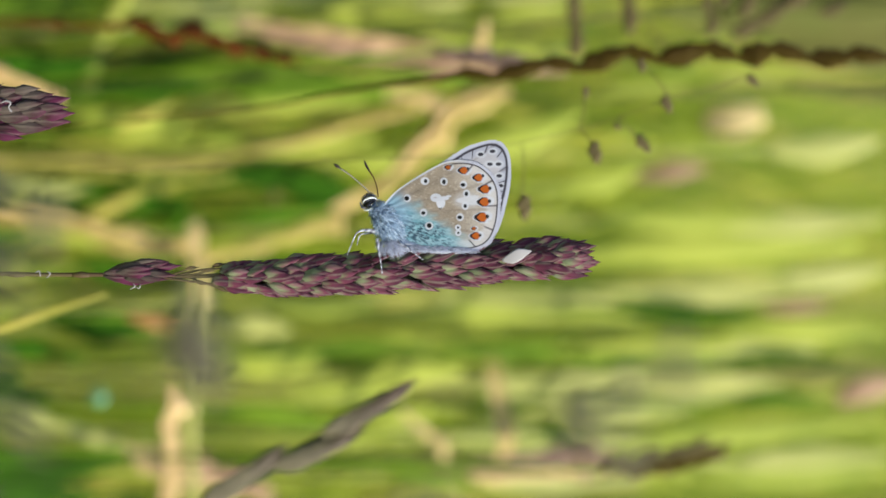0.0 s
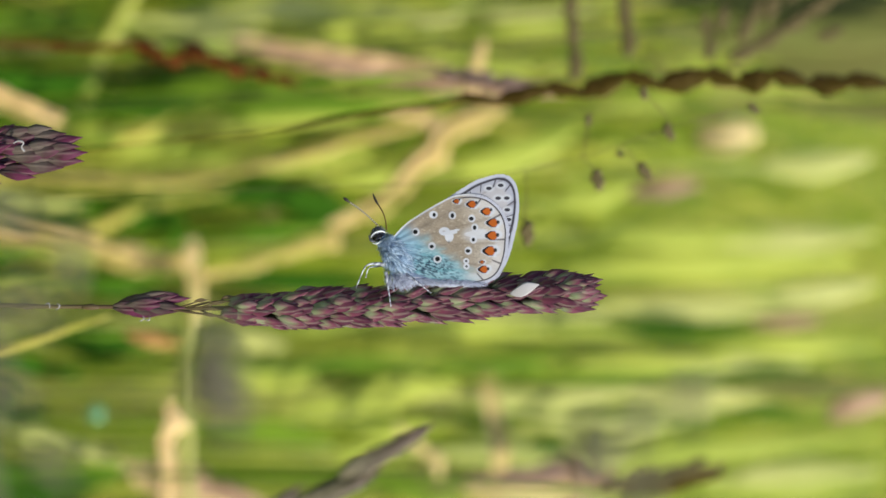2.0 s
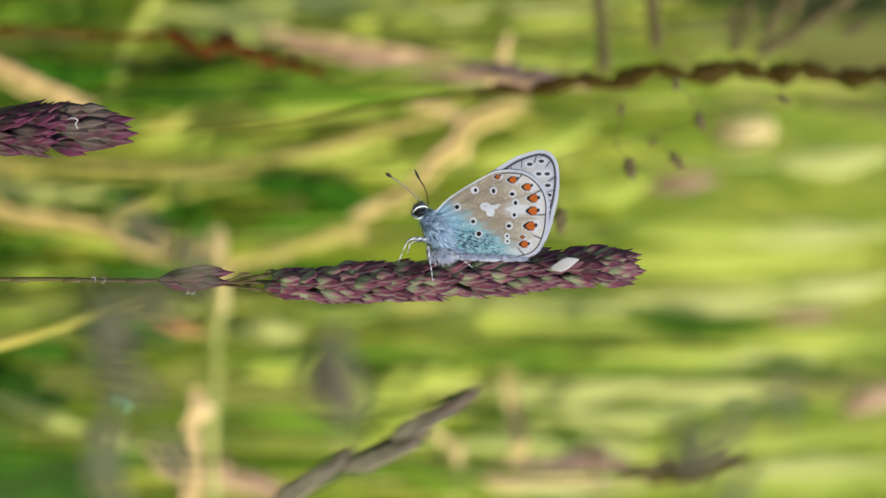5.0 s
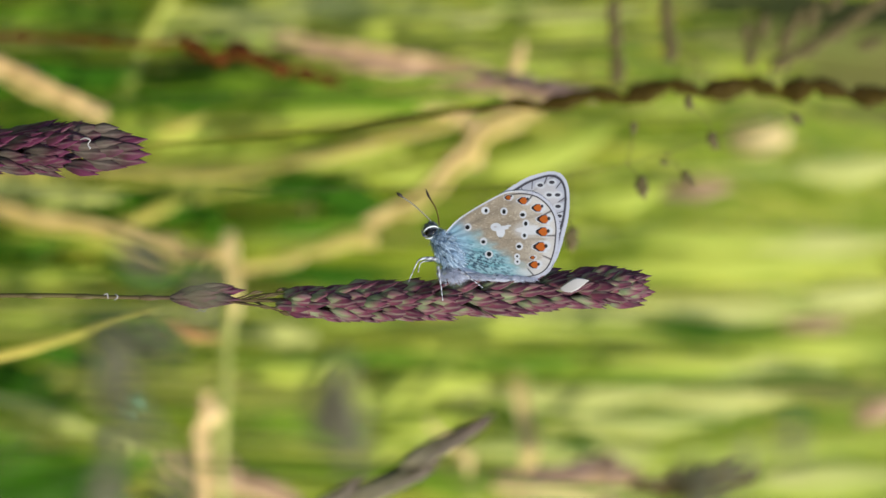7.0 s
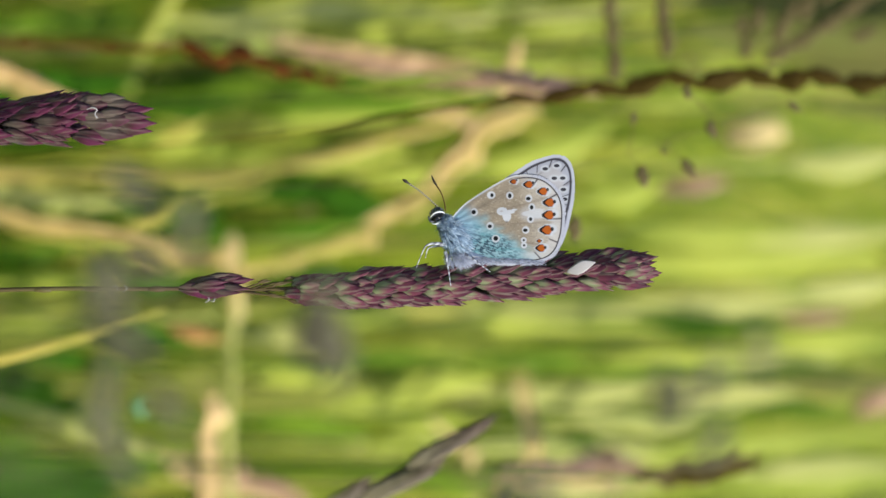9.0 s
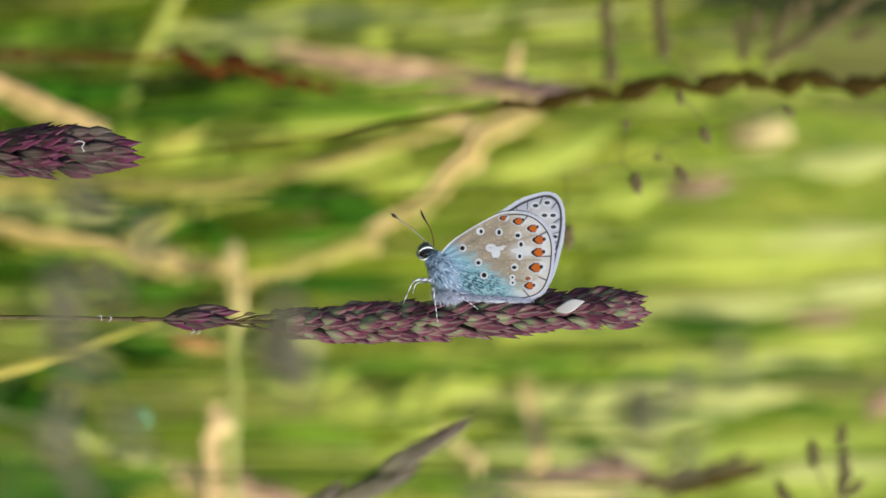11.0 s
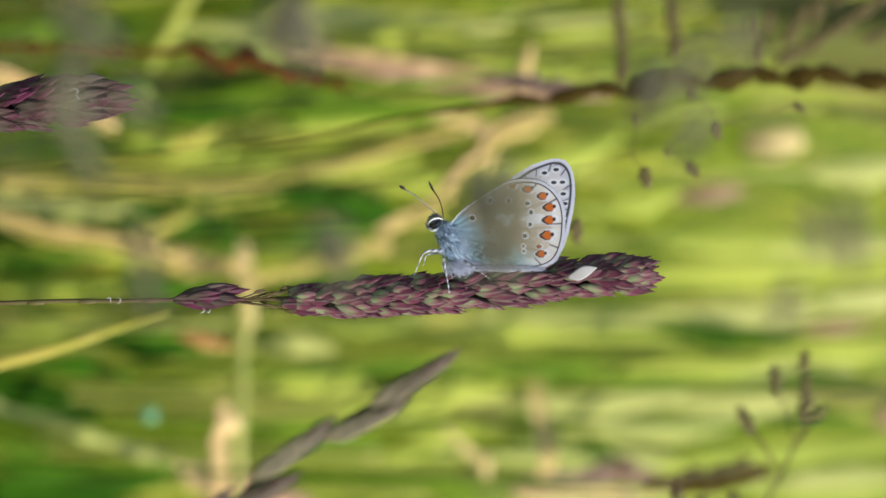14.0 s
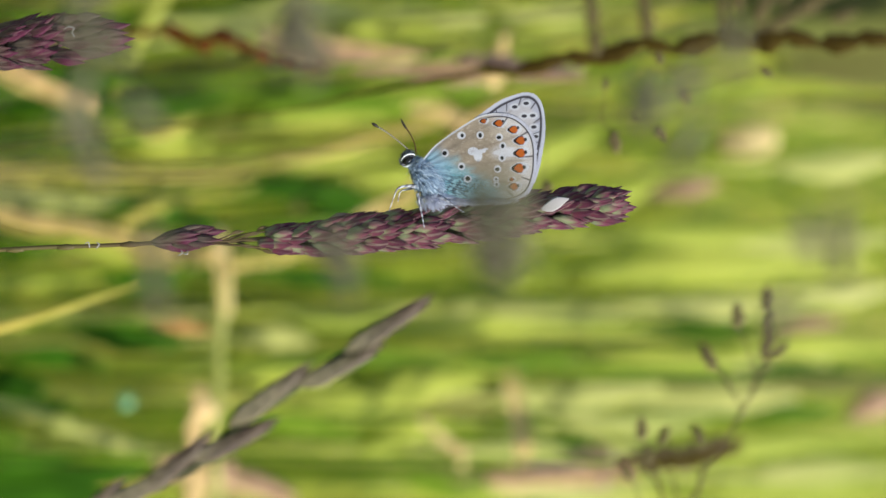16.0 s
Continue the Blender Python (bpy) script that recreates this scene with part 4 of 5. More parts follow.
def ragged(points, widths, flat, seed, amount):
    """A stem or blade with uneven, flaking edges."""
    line = catmull(points, 9)
    n = len(line)
    base = np.interp(np.linspace(0, 1, n), np.linspace(0, 1, len(widths)), widths)
    lumps = [noise.noise(Vector((i * 0.33, seed * 3.7, 0.5))) + 0.5 * noise.noise(Vector((i * 0.9, seed * 3.7, 4.5))) for i in range(n)]
    ws = [max(b * 0.3, b * (1 + amount * 1.5 * q)) for b, q in zip(base, lumps)]
    line = [p + Vector((0, amount * 0.35 * b * noise.noise(Vector((i * 0.41, seed * 5.1, 9.5))), 0)) for i, (p, b) in enumerate(zip(line, base))]
    bm = bmesh.new()
    sweep_into(bm, line, ws, [x * flat for x in ws], 8)
    return bm


def stalk(name, label, category, pts, w, widths, material, flat=0.45, group="", foot=None, piece="blade", rag=0.0, strands=()):
    """A single stem or blade through board places, on a thin foot down to the ground. strands: (shift, width, material) of
    torn strips that run beside it."""
    t = thing(name, label, category, group)
    line = [at(u, v, w if not rest else rest[0]) for u, v, *rest in pts]
    ws = [x * SQ / w for x in widths]
    seed = (pts[0][0] * 7 + pts[-1][1] * 3) % 97
    part(piece, ragged(line, ws, flat, seed, rag) if rag else rod(line, ws, [x * flat for x in ws]), material, t)
    for i, (shift, width, stuff) in enumerate(strands):
        side = (line[-1] - line[0]).cross(Vector((0, 0, 1))).normalized() * shift * SQ / w
        cut = line[i % 2:] if len(line) > 3 else line
        part("torn_strip", ragged([p + side - Vector((0, 0, 0.002)) for p in cut], [width * SQ / w * q for q in (0.6, 1.0, 0.8, 0.3)], 0.4, seed + i + 1, 0.5), stuff, t)
    root = to_ground(line[0])
    thin = min(ws[0], 9 * SQ / w)
    part("foot", rod([root, root.lerp(line[0], 0.5) + Vector((0, 0, 0.01)), line[0] + (line[1] - line[0]) * 0.05], [thin, thin], segs=6), foot or M_GREEN, t)
    return t


def rye_stalk():
    w = 0.71
    t = thing("twisted_grass_stalk", "dark brown grass stalk with alternate clasping spikelets", "grass stalk")
    tail = [(-60, 275), (300, 252), (554, 231), (655, 214), (756, 200), (846, 191)]
    # the zigzag axis, a spikelet clasping each bend
    bends = [(905, 182), (970, 189), (1056, 168), (1121, 178), (1192, 150), (1257, 169), (1333, 149), (1398, 170), (1448, 153), (1518, 173), (1582, 166), (1660, 174)]
    line = [at(u, v, w) for u, v in tail + bends]
    root = to_ground(line[0])
    part("stem", rod([root, root.lerp(line[0], 0.5), root.lerp(line[0], 0.9)] + line, [x * SQ / w for x in (4, 4, 4, 4, 4, 8, 10, 12, 14, 15, 15, 15, 15, 15, 15, 14, 13)]), M_BROWN, t)
    rnd = random.Random(4)
    shapes = [scaly_spikelet("spikelet", M_BROWN, 108 * SQ / w, 38 * SQ / w, s, 4, 0.6, 0.9) for s in (31, 32, 33)]
    for i, ((u, v), (u2, v2)) in enumerate(zip(bends, bends[1:])):
        rise = v2 < v
        a = math.degrees(math.atan2(v2 - v, u2 - u)) * (1.15 if rise else 0.8)
        ob = part("spikelet", shapes[i % 3], None, t)
        ln = math.hypot(u2 - u, v2 - v) / 100 * (1.28 if rise else 1.05)
        fat = (1.0 if rise else 0.72) * rnd.uniform(0.9, 1.1) * min(1, 0.7 + 0.1 * i)
        ob.matrix_local = Matrix.Translation(at(u - 14, v + (3 if rise else -2), w)) @ Matrix.Rotation(radians(a), 4, "Z") @ Matrix.Diagonal((ln, fat, fat, 1))
    return t


def panicle(name, label, stem_pts, w, grains_at, material, size, seed, stem_w=5, root=True):
    """A loose seed head: a hair-thin stem and grains on short branches. grains_at: (u, v, angle, scale)."""
    t = thing(name, label, "seed head")
    line = [at(u, v, w) for u, v in stem_pts]
    if root:
        root = to_ground(line[0])
        line = [root, root.lerp(line[0], 0.5), root.lerp(line[0], 0.9), root.lerp(line[0], 0.98)] + line
    part("stem", rod(line, [stem_w * SQ / w, stem_w * SQ / w * 0.6]), material, t)
    shapes = [scaly_spikelet("grain", material, size[0] * SQ / w, size[1] * SQ / w, seed + s, 4) for s in range(3)]
    for i, (u, v, a, s) in enumerate(grains_at):
        p = at(u, v, w)
        near = min(line[-len(stem_pts):], key=lambda q: (q - p).length)
        ob = part("grain", shapes[i % 3], None, t)
        ob.matrix_local = Matrix.Translation(p) @ Matrix.Rotation(radians(a), 4, "Z") @ Matrix.Diagonal((s, s, s, 1))
        part("branch", rod([near, near.lerp(p, 0.5) + Vector((0.0003, 0.0002, 0)), p], [2 * SQ / w] * 2, segs=5), material, t)
    return t


# deep green paints shade into the sward, lime and pale paint sunlight
LEAF_KINDS = {"deep": (M_DARK, "broad grass leaf in deep green put for shade"), "lime": (M_LIME, "broad grass leaf in lime green put for sunlight"),
              "pale": (M_PALE, "broad grass leaf in pale green put for sunlight"), "mid": (M_GREEN, "broad mid-green grass leaf"),
              "drying": (M_YELLOW, "broad yellow drying grass leaf"), "dull": (M_DULL, "broad dull olive grass leaf filling a darker blurred patch")}


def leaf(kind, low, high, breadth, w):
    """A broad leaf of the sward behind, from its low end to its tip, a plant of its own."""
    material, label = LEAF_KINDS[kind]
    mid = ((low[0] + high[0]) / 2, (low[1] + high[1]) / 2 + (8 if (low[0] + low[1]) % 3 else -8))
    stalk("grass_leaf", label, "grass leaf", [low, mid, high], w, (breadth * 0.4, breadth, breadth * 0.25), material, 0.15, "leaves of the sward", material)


def sward():
    """Light and dark leaves between the stalks and the far meadow, their colours standing in for sun and shade."""
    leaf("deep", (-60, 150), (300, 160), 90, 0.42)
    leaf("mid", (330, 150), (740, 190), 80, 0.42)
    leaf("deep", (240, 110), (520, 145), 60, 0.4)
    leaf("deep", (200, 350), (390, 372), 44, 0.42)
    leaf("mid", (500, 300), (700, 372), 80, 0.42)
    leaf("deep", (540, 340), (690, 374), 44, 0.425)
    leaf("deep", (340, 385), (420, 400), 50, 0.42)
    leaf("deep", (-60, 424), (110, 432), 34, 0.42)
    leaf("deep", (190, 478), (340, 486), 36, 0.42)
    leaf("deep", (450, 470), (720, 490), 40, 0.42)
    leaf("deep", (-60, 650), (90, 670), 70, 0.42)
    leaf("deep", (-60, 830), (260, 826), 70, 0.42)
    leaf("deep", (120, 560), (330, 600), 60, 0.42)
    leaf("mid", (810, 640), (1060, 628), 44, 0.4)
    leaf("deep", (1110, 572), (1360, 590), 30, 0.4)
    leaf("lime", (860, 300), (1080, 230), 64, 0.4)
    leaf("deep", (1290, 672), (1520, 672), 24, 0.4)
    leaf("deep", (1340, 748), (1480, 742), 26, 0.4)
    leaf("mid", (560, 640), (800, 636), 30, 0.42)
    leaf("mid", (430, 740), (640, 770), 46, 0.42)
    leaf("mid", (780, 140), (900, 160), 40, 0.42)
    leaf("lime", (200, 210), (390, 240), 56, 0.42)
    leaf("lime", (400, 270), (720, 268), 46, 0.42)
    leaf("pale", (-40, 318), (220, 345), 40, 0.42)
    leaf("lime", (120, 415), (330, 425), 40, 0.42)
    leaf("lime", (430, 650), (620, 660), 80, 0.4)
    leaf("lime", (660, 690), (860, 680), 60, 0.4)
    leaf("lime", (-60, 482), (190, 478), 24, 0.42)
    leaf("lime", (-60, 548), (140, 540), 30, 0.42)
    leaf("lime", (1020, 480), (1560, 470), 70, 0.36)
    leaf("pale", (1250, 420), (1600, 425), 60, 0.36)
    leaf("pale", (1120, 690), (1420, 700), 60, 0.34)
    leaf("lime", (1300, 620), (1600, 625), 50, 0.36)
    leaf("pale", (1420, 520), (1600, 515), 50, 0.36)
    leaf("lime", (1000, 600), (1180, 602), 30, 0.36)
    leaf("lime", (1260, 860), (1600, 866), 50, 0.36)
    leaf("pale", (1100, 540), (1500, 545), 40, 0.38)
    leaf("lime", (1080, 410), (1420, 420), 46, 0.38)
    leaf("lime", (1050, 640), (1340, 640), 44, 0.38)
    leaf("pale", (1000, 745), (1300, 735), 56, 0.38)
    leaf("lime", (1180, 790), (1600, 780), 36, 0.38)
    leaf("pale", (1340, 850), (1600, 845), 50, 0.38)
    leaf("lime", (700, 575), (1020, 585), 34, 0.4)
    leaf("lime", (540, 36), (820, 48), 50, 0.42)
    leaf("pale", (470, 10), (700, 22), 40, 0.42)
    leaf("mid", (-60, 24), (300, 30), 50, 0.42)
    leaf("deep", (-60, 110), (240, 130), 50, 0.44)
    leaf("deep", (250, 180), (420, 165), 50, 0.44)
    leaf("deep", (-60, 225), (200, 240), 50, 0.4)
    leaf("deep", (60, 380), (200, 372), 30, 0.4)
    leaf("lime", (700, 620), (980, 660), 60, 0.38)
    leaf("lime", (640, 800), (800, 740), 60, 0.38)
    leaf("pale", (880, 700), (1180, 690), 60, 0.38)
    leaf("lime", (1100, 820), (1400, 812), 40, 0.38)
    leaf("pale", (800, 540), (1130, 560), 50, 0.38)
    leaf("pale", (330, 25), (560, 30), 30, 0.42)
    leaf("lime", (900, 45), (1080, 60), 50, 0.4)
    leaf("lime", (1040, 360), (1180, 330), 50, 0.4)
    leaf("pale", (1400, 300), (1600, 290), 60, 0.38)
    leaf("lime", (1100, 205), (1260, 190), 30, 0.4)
    leaf("drying", (-60, 868), (260, 872), 22, 0.42)
    leaf("pale", (430, 590), (560, 600), 50, 0.4)
    leaf("deep", (980, 790), (1060, 800), 30, 0.4)
    leaf("mid", (720, 850), (900, 862), 50, 0.4)
    # dull leaves added here in place of a blurred dark panicle mass
    leaf("dull", (1340, 20), (1800, 40), 90, 0.46)
    leaf("dull", (1220, 60), (1500, 58), 70, 0.46)
    leaf("dull", (1380, 95), (1820, 108), 80, 0.46)
    leaf("dull", (1180, 8), (1480, 2), 50, 0.46)
    leaf("dull", (1330, 66), (1800, 70), 70, 0.47)
    leaf("dull", (1400, 138), (1800, 150), 60, 0.46)
    leaf("dull", (1440, 196), (1800, 210), 40, 0.44)
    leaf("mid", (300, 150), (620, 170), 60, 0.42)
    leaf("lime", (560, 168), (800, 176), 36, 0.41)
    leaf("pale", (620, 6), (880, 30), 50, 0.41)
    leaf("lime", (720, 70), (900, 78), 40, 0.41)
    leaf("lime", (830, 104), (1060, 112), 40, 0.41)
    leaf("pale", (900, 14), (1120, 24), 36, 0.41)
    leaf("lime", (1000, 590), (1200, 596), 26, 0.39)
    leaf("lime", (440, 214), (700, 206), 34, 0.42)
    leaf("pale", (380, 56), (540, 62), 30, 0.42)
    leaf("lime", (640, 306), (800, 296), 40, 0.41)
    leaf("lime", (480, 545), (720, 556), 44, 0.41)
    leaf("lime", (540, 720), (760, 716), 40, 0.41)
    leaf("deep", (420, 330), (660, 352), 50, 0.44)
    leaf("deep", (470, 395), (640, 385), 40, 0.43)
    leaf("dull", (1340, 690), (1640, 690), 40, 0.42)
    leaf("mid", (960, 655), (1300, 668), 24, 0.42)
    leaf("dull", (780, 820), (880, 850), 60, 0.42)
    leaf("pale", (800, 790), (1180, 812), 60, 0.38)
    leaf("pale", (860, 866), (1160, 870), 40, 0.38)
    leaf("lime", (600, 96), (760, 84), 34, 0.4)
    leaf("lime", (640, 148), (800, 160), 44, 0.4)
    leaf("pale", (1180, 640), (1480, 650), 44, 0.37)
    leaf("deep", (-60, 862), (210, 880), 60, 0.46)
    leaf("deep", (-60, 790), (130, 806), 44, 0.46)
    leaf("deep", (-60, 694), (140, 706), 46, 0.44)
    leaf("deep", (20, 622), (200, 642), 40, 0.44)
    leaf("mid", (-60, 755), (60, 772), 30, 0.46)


rye = rye_stalk()
stalk("rusty_stalk", "rust-red withered sorrel stalk among green grass", "stalk", [(-60, 58), (133, 66), (243, 77), (332, 74), (376, 96), (430, 95), (486, 114), (545, 129), (612, 152)], 0.6, (11, 12, 10, 10, 12, 13, 11, 8, 4), M_RUST, 0.8, foot=M_RUST, rag=0.35, piece="stem")
for u, v, s, a in ((40, 60, 0.7, 10), (190, 72, 0.7, -12), (338, 78, 1.1, 30), (362, 94, 1.0, 42), (398, 98, 0.9, -24), (428, 90, 1.2, 22), (462, 108, 0.9, 34), (505, 120, 1.0, 8), (548, 132, 0.9, 30), (585, 142, 0.7, 26)):
    dx, dy = 26 * s * math.cos(radians(a)), 26 * s * math.sin(radians(a))
    part("seed_tuft", ragged([at(u - dx, v - dy, 0.6), at(u, v, 0.59), at(u + dx, v + dy, 0.6)], [x * s * SQ / 0.6 for x in (6, 26, 20, 4)], 0.8, u % 17, 0.5), M_RUST, bpy.data.objects["rusty_stalk"])
stalk("pink_panicle", "pinkish feathery grass panicle behind the stalks", "grass panicle", [(480, 70), (590, 90), (690, 108), (790, 126), (899, 152)], 0.46, (8, 30, 40, 42, 26), M_PINK, 0.7, piece="plume", rag=0.4, strands=((14, 14, M_NODE), (-16, 12, M_PINK)))
stalk("mauve_panicle", "mauve-grey end of a feathery grass panicle", "grass panicle", [(850, 132), (915, 144), (968, 156), (1073, 164)], 0.6, (8, 30, 34, 5), M_MAUVE, 0.7, piece="plume", rag=0.4, strands=((-16, 14, M_PINK),))
stalk("dry_grass", "cream dry grass tip standing across a stalk", "grass", [(892, 170), (910, 122), (926, 72)], 0.5, (34, 32, 10), M_CREAM, rag=0.35)
stalk("straw_stalk", "thick straw-yellow bent stalk with a forked top", "stalk", [(644, 398), (702, 372), (742, 353), (774, 321), (801, 291), (831, 269), (841, 248), (864, 223), (906, 208), (960, 194)], 0.45, (10, 28, 36, 34, 40, 44, 38, 48, 46, 8), M_STRAW, piece="stem", rag=0.35, strands=((8, 12, M_CREAM), (-10, 10, M_TAN)))
stalk("straw_stalk", "cream dry side branch of a forked stalk", "stalk", [(858, 240), (826, 214), (788, 198), (740, 196)], 0.45, (34, 36, 22, 5), M_CREAM, piece="stem", rag=0.4)
stalk("olive_grass", "olive-yellow slanting grass stem", "grass", [(400, 476), (457, 467), (505, 458), (562, 441), (622, 421), (664, 419)], 0.46, (10, 22, 22, 30, 42, 28), M_STRAW, rag=0.4, strands=((6, 10, M_TAN),))
stalk("yellow_grass", "long yellow-green leaning grass blade", "grass", [(-40, 282), (190, 288), (300, 298), (421, 297), (522, 278), (602, 264), (693, 240), (800, 214)], 0.45, (10, 18, 24, 30, 28, 26, 24, 18), M_TAN, rag=0.3, strands=((-10, 12, M_STRAW),))
stalk("straw_stalk", "pale straw-yellow stalk crossing the others", "stalk", [(-70, 346), (-4, 368), (66, 390), (156, 402), (236, 424), (315, 448), (395, 454)], 0.45, (14, 22, 24, 18, 38, 44, 30), M_STRAW, foot=M_OLIVE, piece="stem", rag=0.4, strands=((10, 14, M_STRAW), (-10, 12, M_TAN)))
stalk("dry_grass", "broad cream dry grass blade in the sun", "grass", [(-60, 98), (9, 124), (63, 150), (113, 172), (190, 206)], 0.56, (36, 40, 46, 40, 6), M_CREAM, rag=0.3, strands=((14, 14, M_NODE), (-16, 12, M_STRAW)))
stalk("crossing_stalk", "pale yellow-green stem lying across the others", "stalk", [(392, 940), (391, 752), (398, 673), (398, 612), (406, 532), (404, 462)], 0.46, (16, 16, 14, 18, 18, 14), M_STRAW2, piece="stem", rag=0.25, strands=((8, 7, M_OLIVE), (-8, 6, M_PALE)))
stalk("dry_stalk", "short cream dry stalk low in the grass", "stalk", [(348, 900), (357, 801), (352, 764), (368, 730), (364, 690)], 0.47, (40, 20, 18, 40, 14), M_CREAM, piece="stem", rag=0.5, strands=((8, 10, M_NODE),))
stalk("pale_grass", "pale green fallen grass blade", "grass", [(-60, 688), (40, 716), (130, 750), (214, 779), (313, 815), (390, 846)], 0.44, (20, 26, 26, 24, 24, 14), M_PALE, rag=0.3)
stalk("pink_grass", "pinkish dry grass blade low down", "grass", [(296, 812), (330, 826), (390, 842), (452, 858), (530, 888)], 0.45, (20, 44, 56, 50, 16), M_PINK, rag=0.35, strands=((-14, 20, M_NODE),))
stalk("yellow_grass", "narrow yellow grass blade in front of others", "grass", [(-60, 640), (60, 612), (170, 578), (275, 548)], 0.7, (18, 18, 15, 5), M_TAN, foot=M_OLIVE)
stalk("light_green_grass", "light green grass blade standing across", "grass", [(215, 180), (250, 80), (330, -60)], 0.43, (24, 28, 28), M_OLIVE)
stalk("pale_green_grass", "pale green stem standing across the dark", "grass", [(535, 420), (540, 340), (548, 290)], 0.42, (14, 20, 10), M_DULL)
stalk("withered_grass", "small orange withered grass blade", "grass", [(285, 575), (330, 585), (385, 598)], 0.5, (8, 30, 6), M_ORANGE)
stalk("tan_grass", "short tan dry grass blade", "grass", [(160, 424), (211, 404), (288, 364), (369, 342), (470, 330)], 0.45, (10, 22, 26, 20, 6), M_TAN, rag=0.35)
stalk("tan_grass", "small tan dry grass blade", "grass", [(268, 240), (320, 222), (366, 202)], 0.45, (8, 24, 6), M_TAN)
stalk("tan_grass", "thin tan dry grass blade", "grass", [(-40, 296), (120, 312), (330, 324)], 0.42, (12, 18, 8), M_TAN)
stalk("dry_grass", "crumpled cream dry grass blade", "grass", [(276, 806), (306, 820), (340, 838)], 0.45, (16, 44, 12), M_NODE, rag=0.5)
stalk("tan_grass", "faint tan dry grass tuft", "grass", [(932, 840), (936, 790), (926, 720), (914, 650)], 0.42, (10, 24, 18, 6), M_STRAW, rag=0.5, strands=((12, 10, M_BUFF), (-12, 8, M_STRAW2)))
stalk("dry_grass", "small cream curled dry grass blade", "grass", [(752, 744), (790, 781), (822, 806), (826, 840)], 0.43, (6, 20, 30, 8), M_BUFF, rag=0.4)
panicle("loose_seed_head", "loose seed head with dark hanging grains", [(880, 330), (1010, 310), (1110, 290), (1180, 270), (1270, 240)], 0.8,
        ((1128, 312, 68, 0.95), (1205, 306, 40, 0.8), (1252, 236, 55, 0.75), (1168, 284, 20, 0.4), (1120, 215, 80, 0.5), (1006, 400, 78, 1.0), (1215, 170, 70, 0.6), (1400, 205, 30, 0.6)), M_SEED, (52, 24), 50, 2)
panicle("shaded_seed_head", "faint grey-brown seed head among the grass", [(1000, 150), (1100, 145), (1250, 140), (1370, 140), (1480, 60), (1600, -20)], 0.62,
        ((1096, 150, -95, 1.3), (1092, 92, -94, 1.2), (1088, 44, -92, 1.1), (1192, 112, -99, 1.3), (1184, 60, -96, 1.2), (1180, 20, -92, 0.9), (1330, 123, -92, 1.0), (1324, 78, -95, 0.9), (1366, 126, -36, 1.3),
         (1410, 102, -36, 1.3), (1458, 78, -40, 1.3), (1500, 48, -38, 1.2), (1540, 20, -40, 1.2), (1386, 92, -74, 1.2), (1436, 52, -80, 1.1), (1470, 22, -60, 1.1), (1404, 58, -70, 1.0), (1350, 70, -86, 1.0), (1520, 90, -30, 1.0)), M_SMOKE, (60, 20), 60, 3)
stalk("brown_stalk", "dark purplish brown stalk lying at the foot of the grass", "stalk", [(-160, 966), (40, 972), (150, 980), (260, 1000)], 0.8, (30, 34, 30, 8), M_BROWN, piece="stem")
stalk("brown_stalk", "dark brown stalk lying low in the grass", "stalk", [(1110, 866), (1172, 862), (1232, 856), (1303, 842), (1340, 834)], 0.6, (8, 24, 22, 14, 4), M_BROWN, piece="stem", rag=0.45, strands=((10, 14, M_SMOKE), (-12, 10, M_BROWN)))
panicle("withered_seed_head", "dark grey-brown withered seed head lying in the grass", [(1090, 880), (1170, 866), (1240, 858), (1310, 840)], 0.58,
        ((1120, 862, -14, 1.0), (1150, 874, -4, 1.1), (1176, 850, -22, 1.0), (1206, 872, -8, 1.1), (1224, 848, -26, 1.0), (1250, 862, -14, 1.1), (1268, 836, -30, 0.9), (1290, 852, -18, 0.9)), M_SMOKE, (54, 18), 64, 3)
stalk("pink_grass", "broad pinkish dry grass blade low down", "grass", [(866, 846), (930, 850), (1010, 845), (1070, 840), (1132, 844)], 0.43, (12, 36, 56, 60, 14), M_PINK, rag=0.5, strands=((-14, 18, M_NODE), (14, 16, M_MAUVE)))
stalk("faded_flower", "small cream faded flower head in the grass", "flower", [(1290, 248), (1340, 245), (1392, 238)], 0.34, (40, 66, 40), M_BUFF, 0.9, piece="petals")
stalk("pink_grass", "short pinkish dry grass blade", "grass", [(1165, 345), (1235, 335), (1290, 330)], 0.38, (16, 40, 12), M_PINK)
stalk("pink_grass", "faint pinkish dry grass tuft", "grass", [(1380, 578), (1440, 575), (1500, 574)], 0.36, (10, 28, 8), M_PINK)
stalk("pink_grass", "pinkish dry grass clump at the edge", "grass", [(1510, 745), (1560, 720), (1620, 715)], 0.36, (20, 60, 20), M_PINK)
stalk("straw_joint", "pinkish cream swollen joint of a dry stalk", "stalk", [(420, 560), (412, 500), (405, 450), (402, 408)], 0.46, (10, 18, 30, 14), M_BUFF, 0.7, foot=M_STRAW2, piece="joint", rag=0.35, strands=((10, 8, M_CREAM), (-12, 8, M_CREAM)))
sward()


def glint_ball():
    # teal ball added here; its colour stands in for an out-of-focus glint
    bm = ball(at(232, 713, 0.475), (2.3e-3, 2.3e-3, 1.6e-3), 0, 16)
    k = Mat("teal_glint", 0.35)
    k.b.inputs["Metallic"].default_value = 0.0
    ob = new("glint_ball", mesh_of(bm, "glint_ball", k.colour(lin(100, 144, 104))))
    ob.matrix_world = FRAME
    return tagged(ob, "teal ball coloured as a blurred glint", "dew drop")


glint_ball()


# ---- plants before the butterfly ----
NEAR_W, CORNER_W = 2.15, 1.35


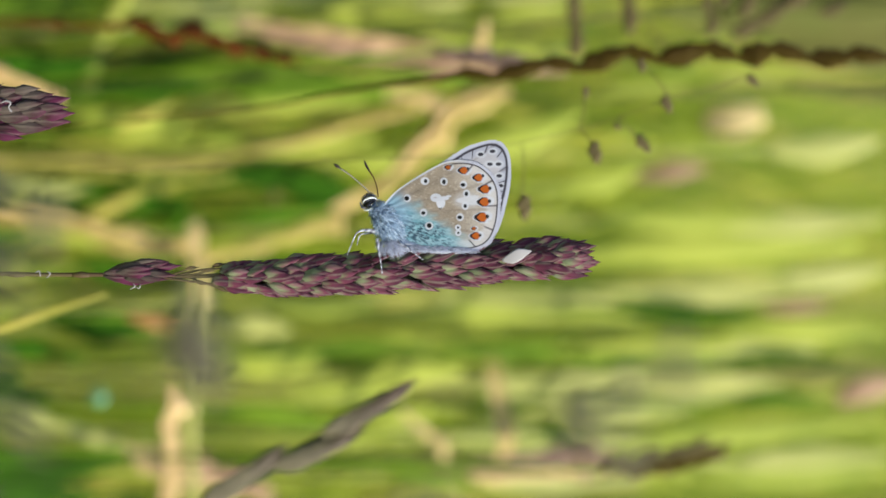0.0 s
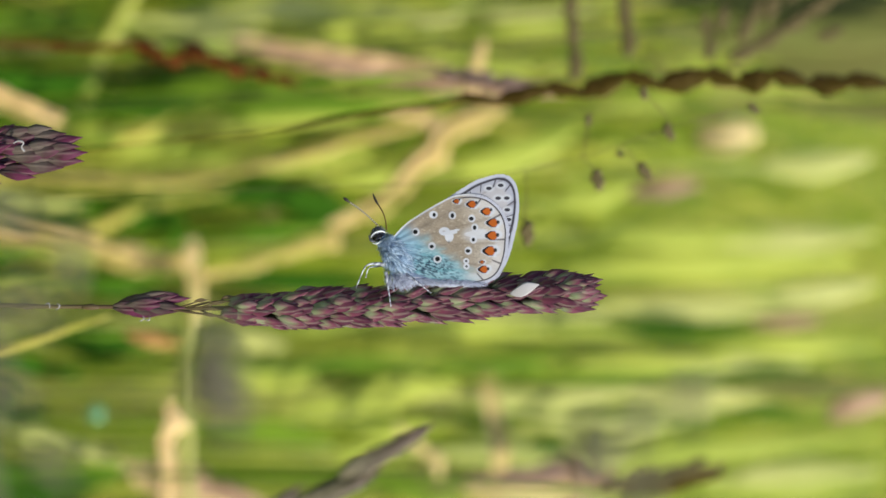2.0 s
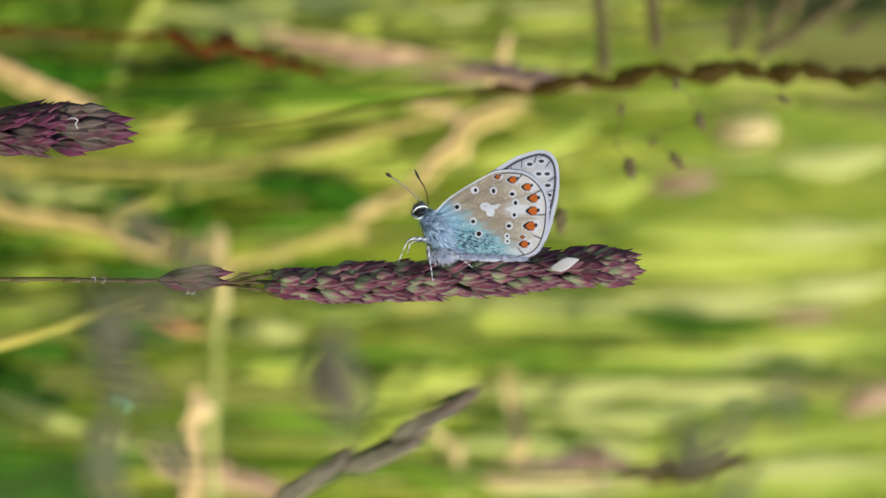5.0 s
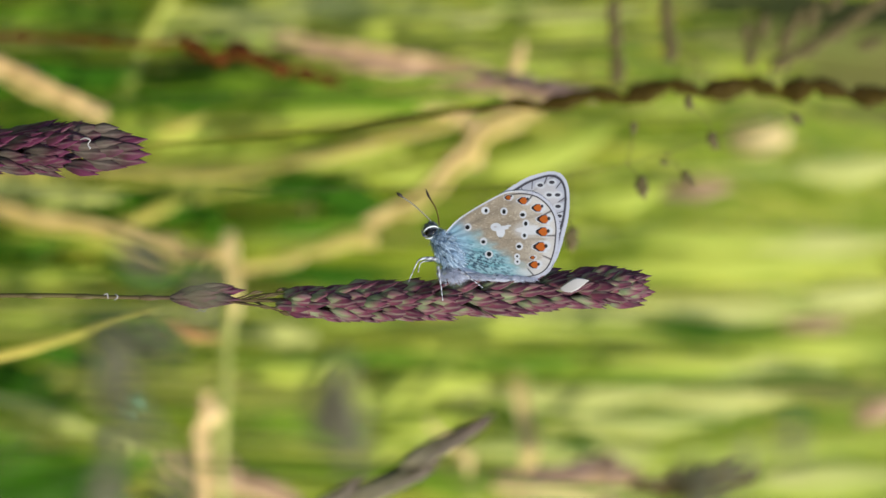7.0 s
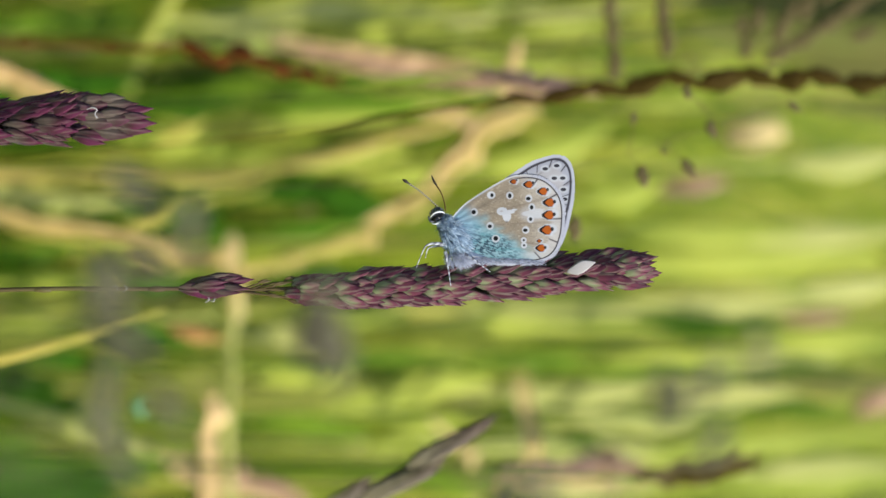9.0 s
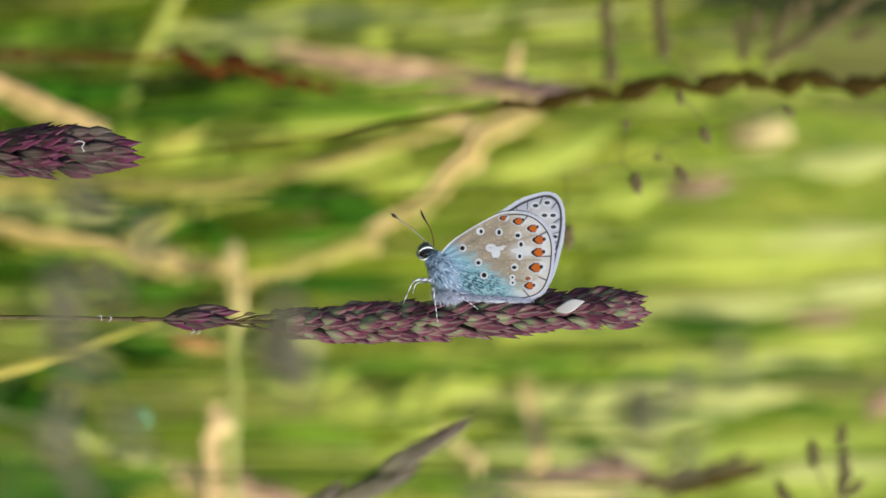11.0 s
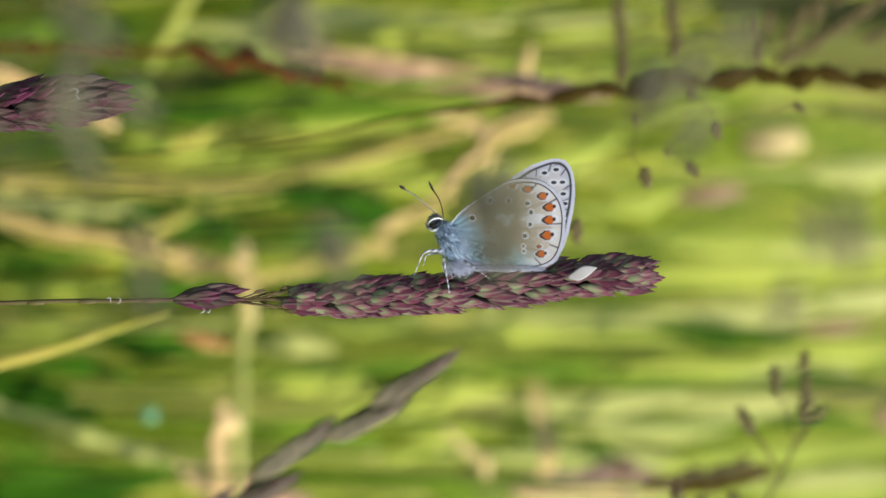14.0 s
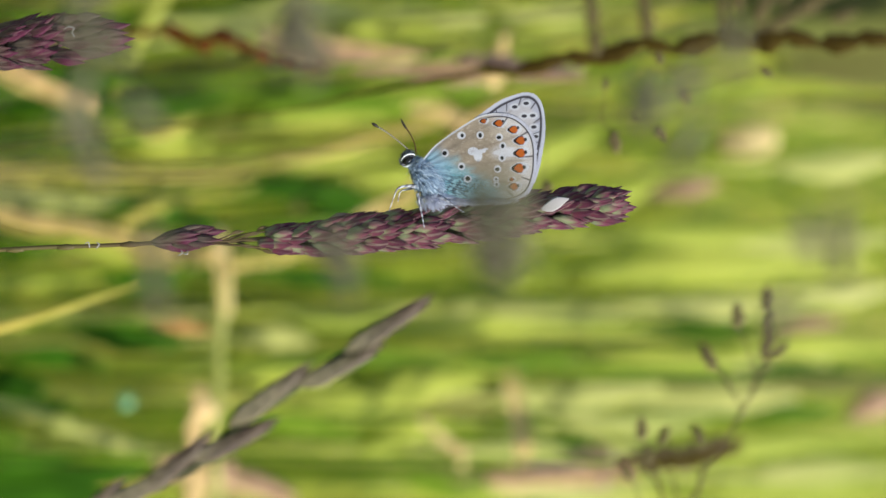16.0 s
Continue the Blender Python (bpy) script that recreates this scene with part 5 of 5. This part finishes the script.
def near_panicle():
    """A nodding seed head close to the lens, its clusters far apart on hair-thin branches."""
    t = thing("nodding_seed_head", "grey-brown nodding grass seed head close to the lens", "seed head", m=START)
    k = SQ / NEAR_W
    shapes = [scaly_spikelet("spikelet", M_GREY, 4.2e-3, 1.2e-3, s, 4) for s in (71, 72, 73)]
    rnd = random.Random(9)
    hub = Vector((-900 * k, 260 * k, 0.004))
    part("stem", rod([Vector((-7000 * k, 900 * k, 0.02)), Vector((-3000 * k, 500 * k, 0.01)), hub], [0.8e-3, 0.5e-3, 0.3e-3]), M_STEM, t)
    # cluster: up, across, spread, florets, slant
    for u, v, sp, n, a in ((0, 0, 50, 5, 92), (-5, 60, 40, 3, 85), (-380, 140, 70, 2, 80), (50, 480, 60, 3, 85), (-420, -130, 140, 5, 45), (-380, -50, 140, 4, 60), (-250, -170, 24, 2, 80), (775, 165, 110, 3, 95),
                           (650, 240, 110, 2, 100), (352, 425, 66, 6, 88), (345, 330, 90, 3, 80), (-450, 250, 80, 3, 70), (-330, 210, 60, 1, 60), (-310, 530, 130, 3, 80), (940, 480, 110, 4, 85)):
        c = Vector((u * k, v * k, 0))
        part("branch", rod([hub, hub.lerp(c, 0.5) + Vector((0, 0.002, 0.002)), c], [0.12e-3, 0.08e-3], segs=5), M_GREY, t)
        for _ in range(n):
            ob = part("spikelet", rnd.choice(shapes), None, t)
            ob.matrix_local = (Matrix.Translation(c + Vector((rnd.uniform(-sp, sp) * 0.5 * k, (rnd.uniform(-sp, sp) * 0.8 - 45) * k, rnd.uniform(-1, 1) * 2e-3)))
                               @ Matrix.Rotation(radians(a + rnd.uniform(-18, 18)), 4, "Z"))
    return t


def corner_panicle():
    """A finer seed head near the lens, with upright grains."""
    t = thing("upright_seed_head", "fine brown seed head with upright grains", "seed head", m=START)
    k = SQ / CORNER_W
    rnd = random.Random(12)
    shapes = [scaly_spikelet("spikelet", M_GRAIN, 62 * k, 23 * k, s, 4) for s in (81, 82, 83)]

    def c(u, v):
        return Vector((u * k, v * k, 0))
    part("stem", rod([c(-6000, 2400) + Vector((0, 0, 0.01)), c(-1500, 1000), c(-300, 500), c(-110, 330), c(-47, 240), c(-22, 190), c(-2, 150), c(0, 60)],
                     [10 * k, 8 * k, 6 * k, 5 * k, 5 * k, 4 * k]), M_GRAIN, t)
    # grain: foot, slant, scale, where its twig leaves the stem
    for u, v, a, s, fu, fv in ((0, 60, -91, 0.82, 0, 70), (1, 106, -89, 0.88, 0, 120), (-3, 150, -93, 0.85, -4, 160), (5, 130, -80, 0.7, -2, 150), (-47, 94, -100, 1.0, -20, 190), (-92, 166, -122, 1.0, -47, 240),
                               (-100, 146, -126, 0.7, -47, 240), (8, 150, -50, 0.8, -14, 180), (-229, 292, -95, 0.85, -190, 410), (-222, 340, -88, 0.7, -190, 410), (-196, 304, -76, 0.75, -170, 395),
                               (-118, 304, -118, 0.85, -130, 350), (-250, 360, -120, 0.7, -230, 440)):
        part("branch", rod([c(fu, fv), c((u + fu) / 2 + 3, (v + fv) / 2), c(u, v)], [3.5 * k, 3 * k], segs=5), M_GRAIN, t)
        ob = part("spikelet", rnd.choice(shapes), None, t)
        ob.matrix_local = Matrix.Translation(c(u, v)) @ Matrix.Rotation(radians(a), 4, "Z") @ Matrix.Diagonal((s, s, s, 1))
    return t


RYE_TILT = [(0, 0), (13, 0), (13.5, -0.5), (14, -0.7), (14.5, -0.6), (15, -0.2), (15.5, -1.4), (16, -2.1)]


def motions():
    bend = at(846, 191, 0.71)
    walk(rye, [(t, FRAME @ Matrix.Translation(bend) @ Matrix.Rotation(radians(a), 4, "Z") @ Matrix.Translation(-bend)) for t, a in RYE_TILT])
    walk(spike, sway(SPIKE_SWAY))
    walk(insect, sway(SPIKE_SWAY))
    walk(side, sway(SIDE_SWAY))
    walk(near_head, sway(NEAR_SWAY, NEAR_W))
    walk(corner_head, sway(CORNER_SWAY, CORNER_W))
    walk(brome, sway(BROME_SWAY, BROME_W))


spike = flower_spike()
insect = butterfly()
side = side_spike()
brome = brome_stalk()
near_head = near_panicle()
corner_head = corner_panicle()
motions()
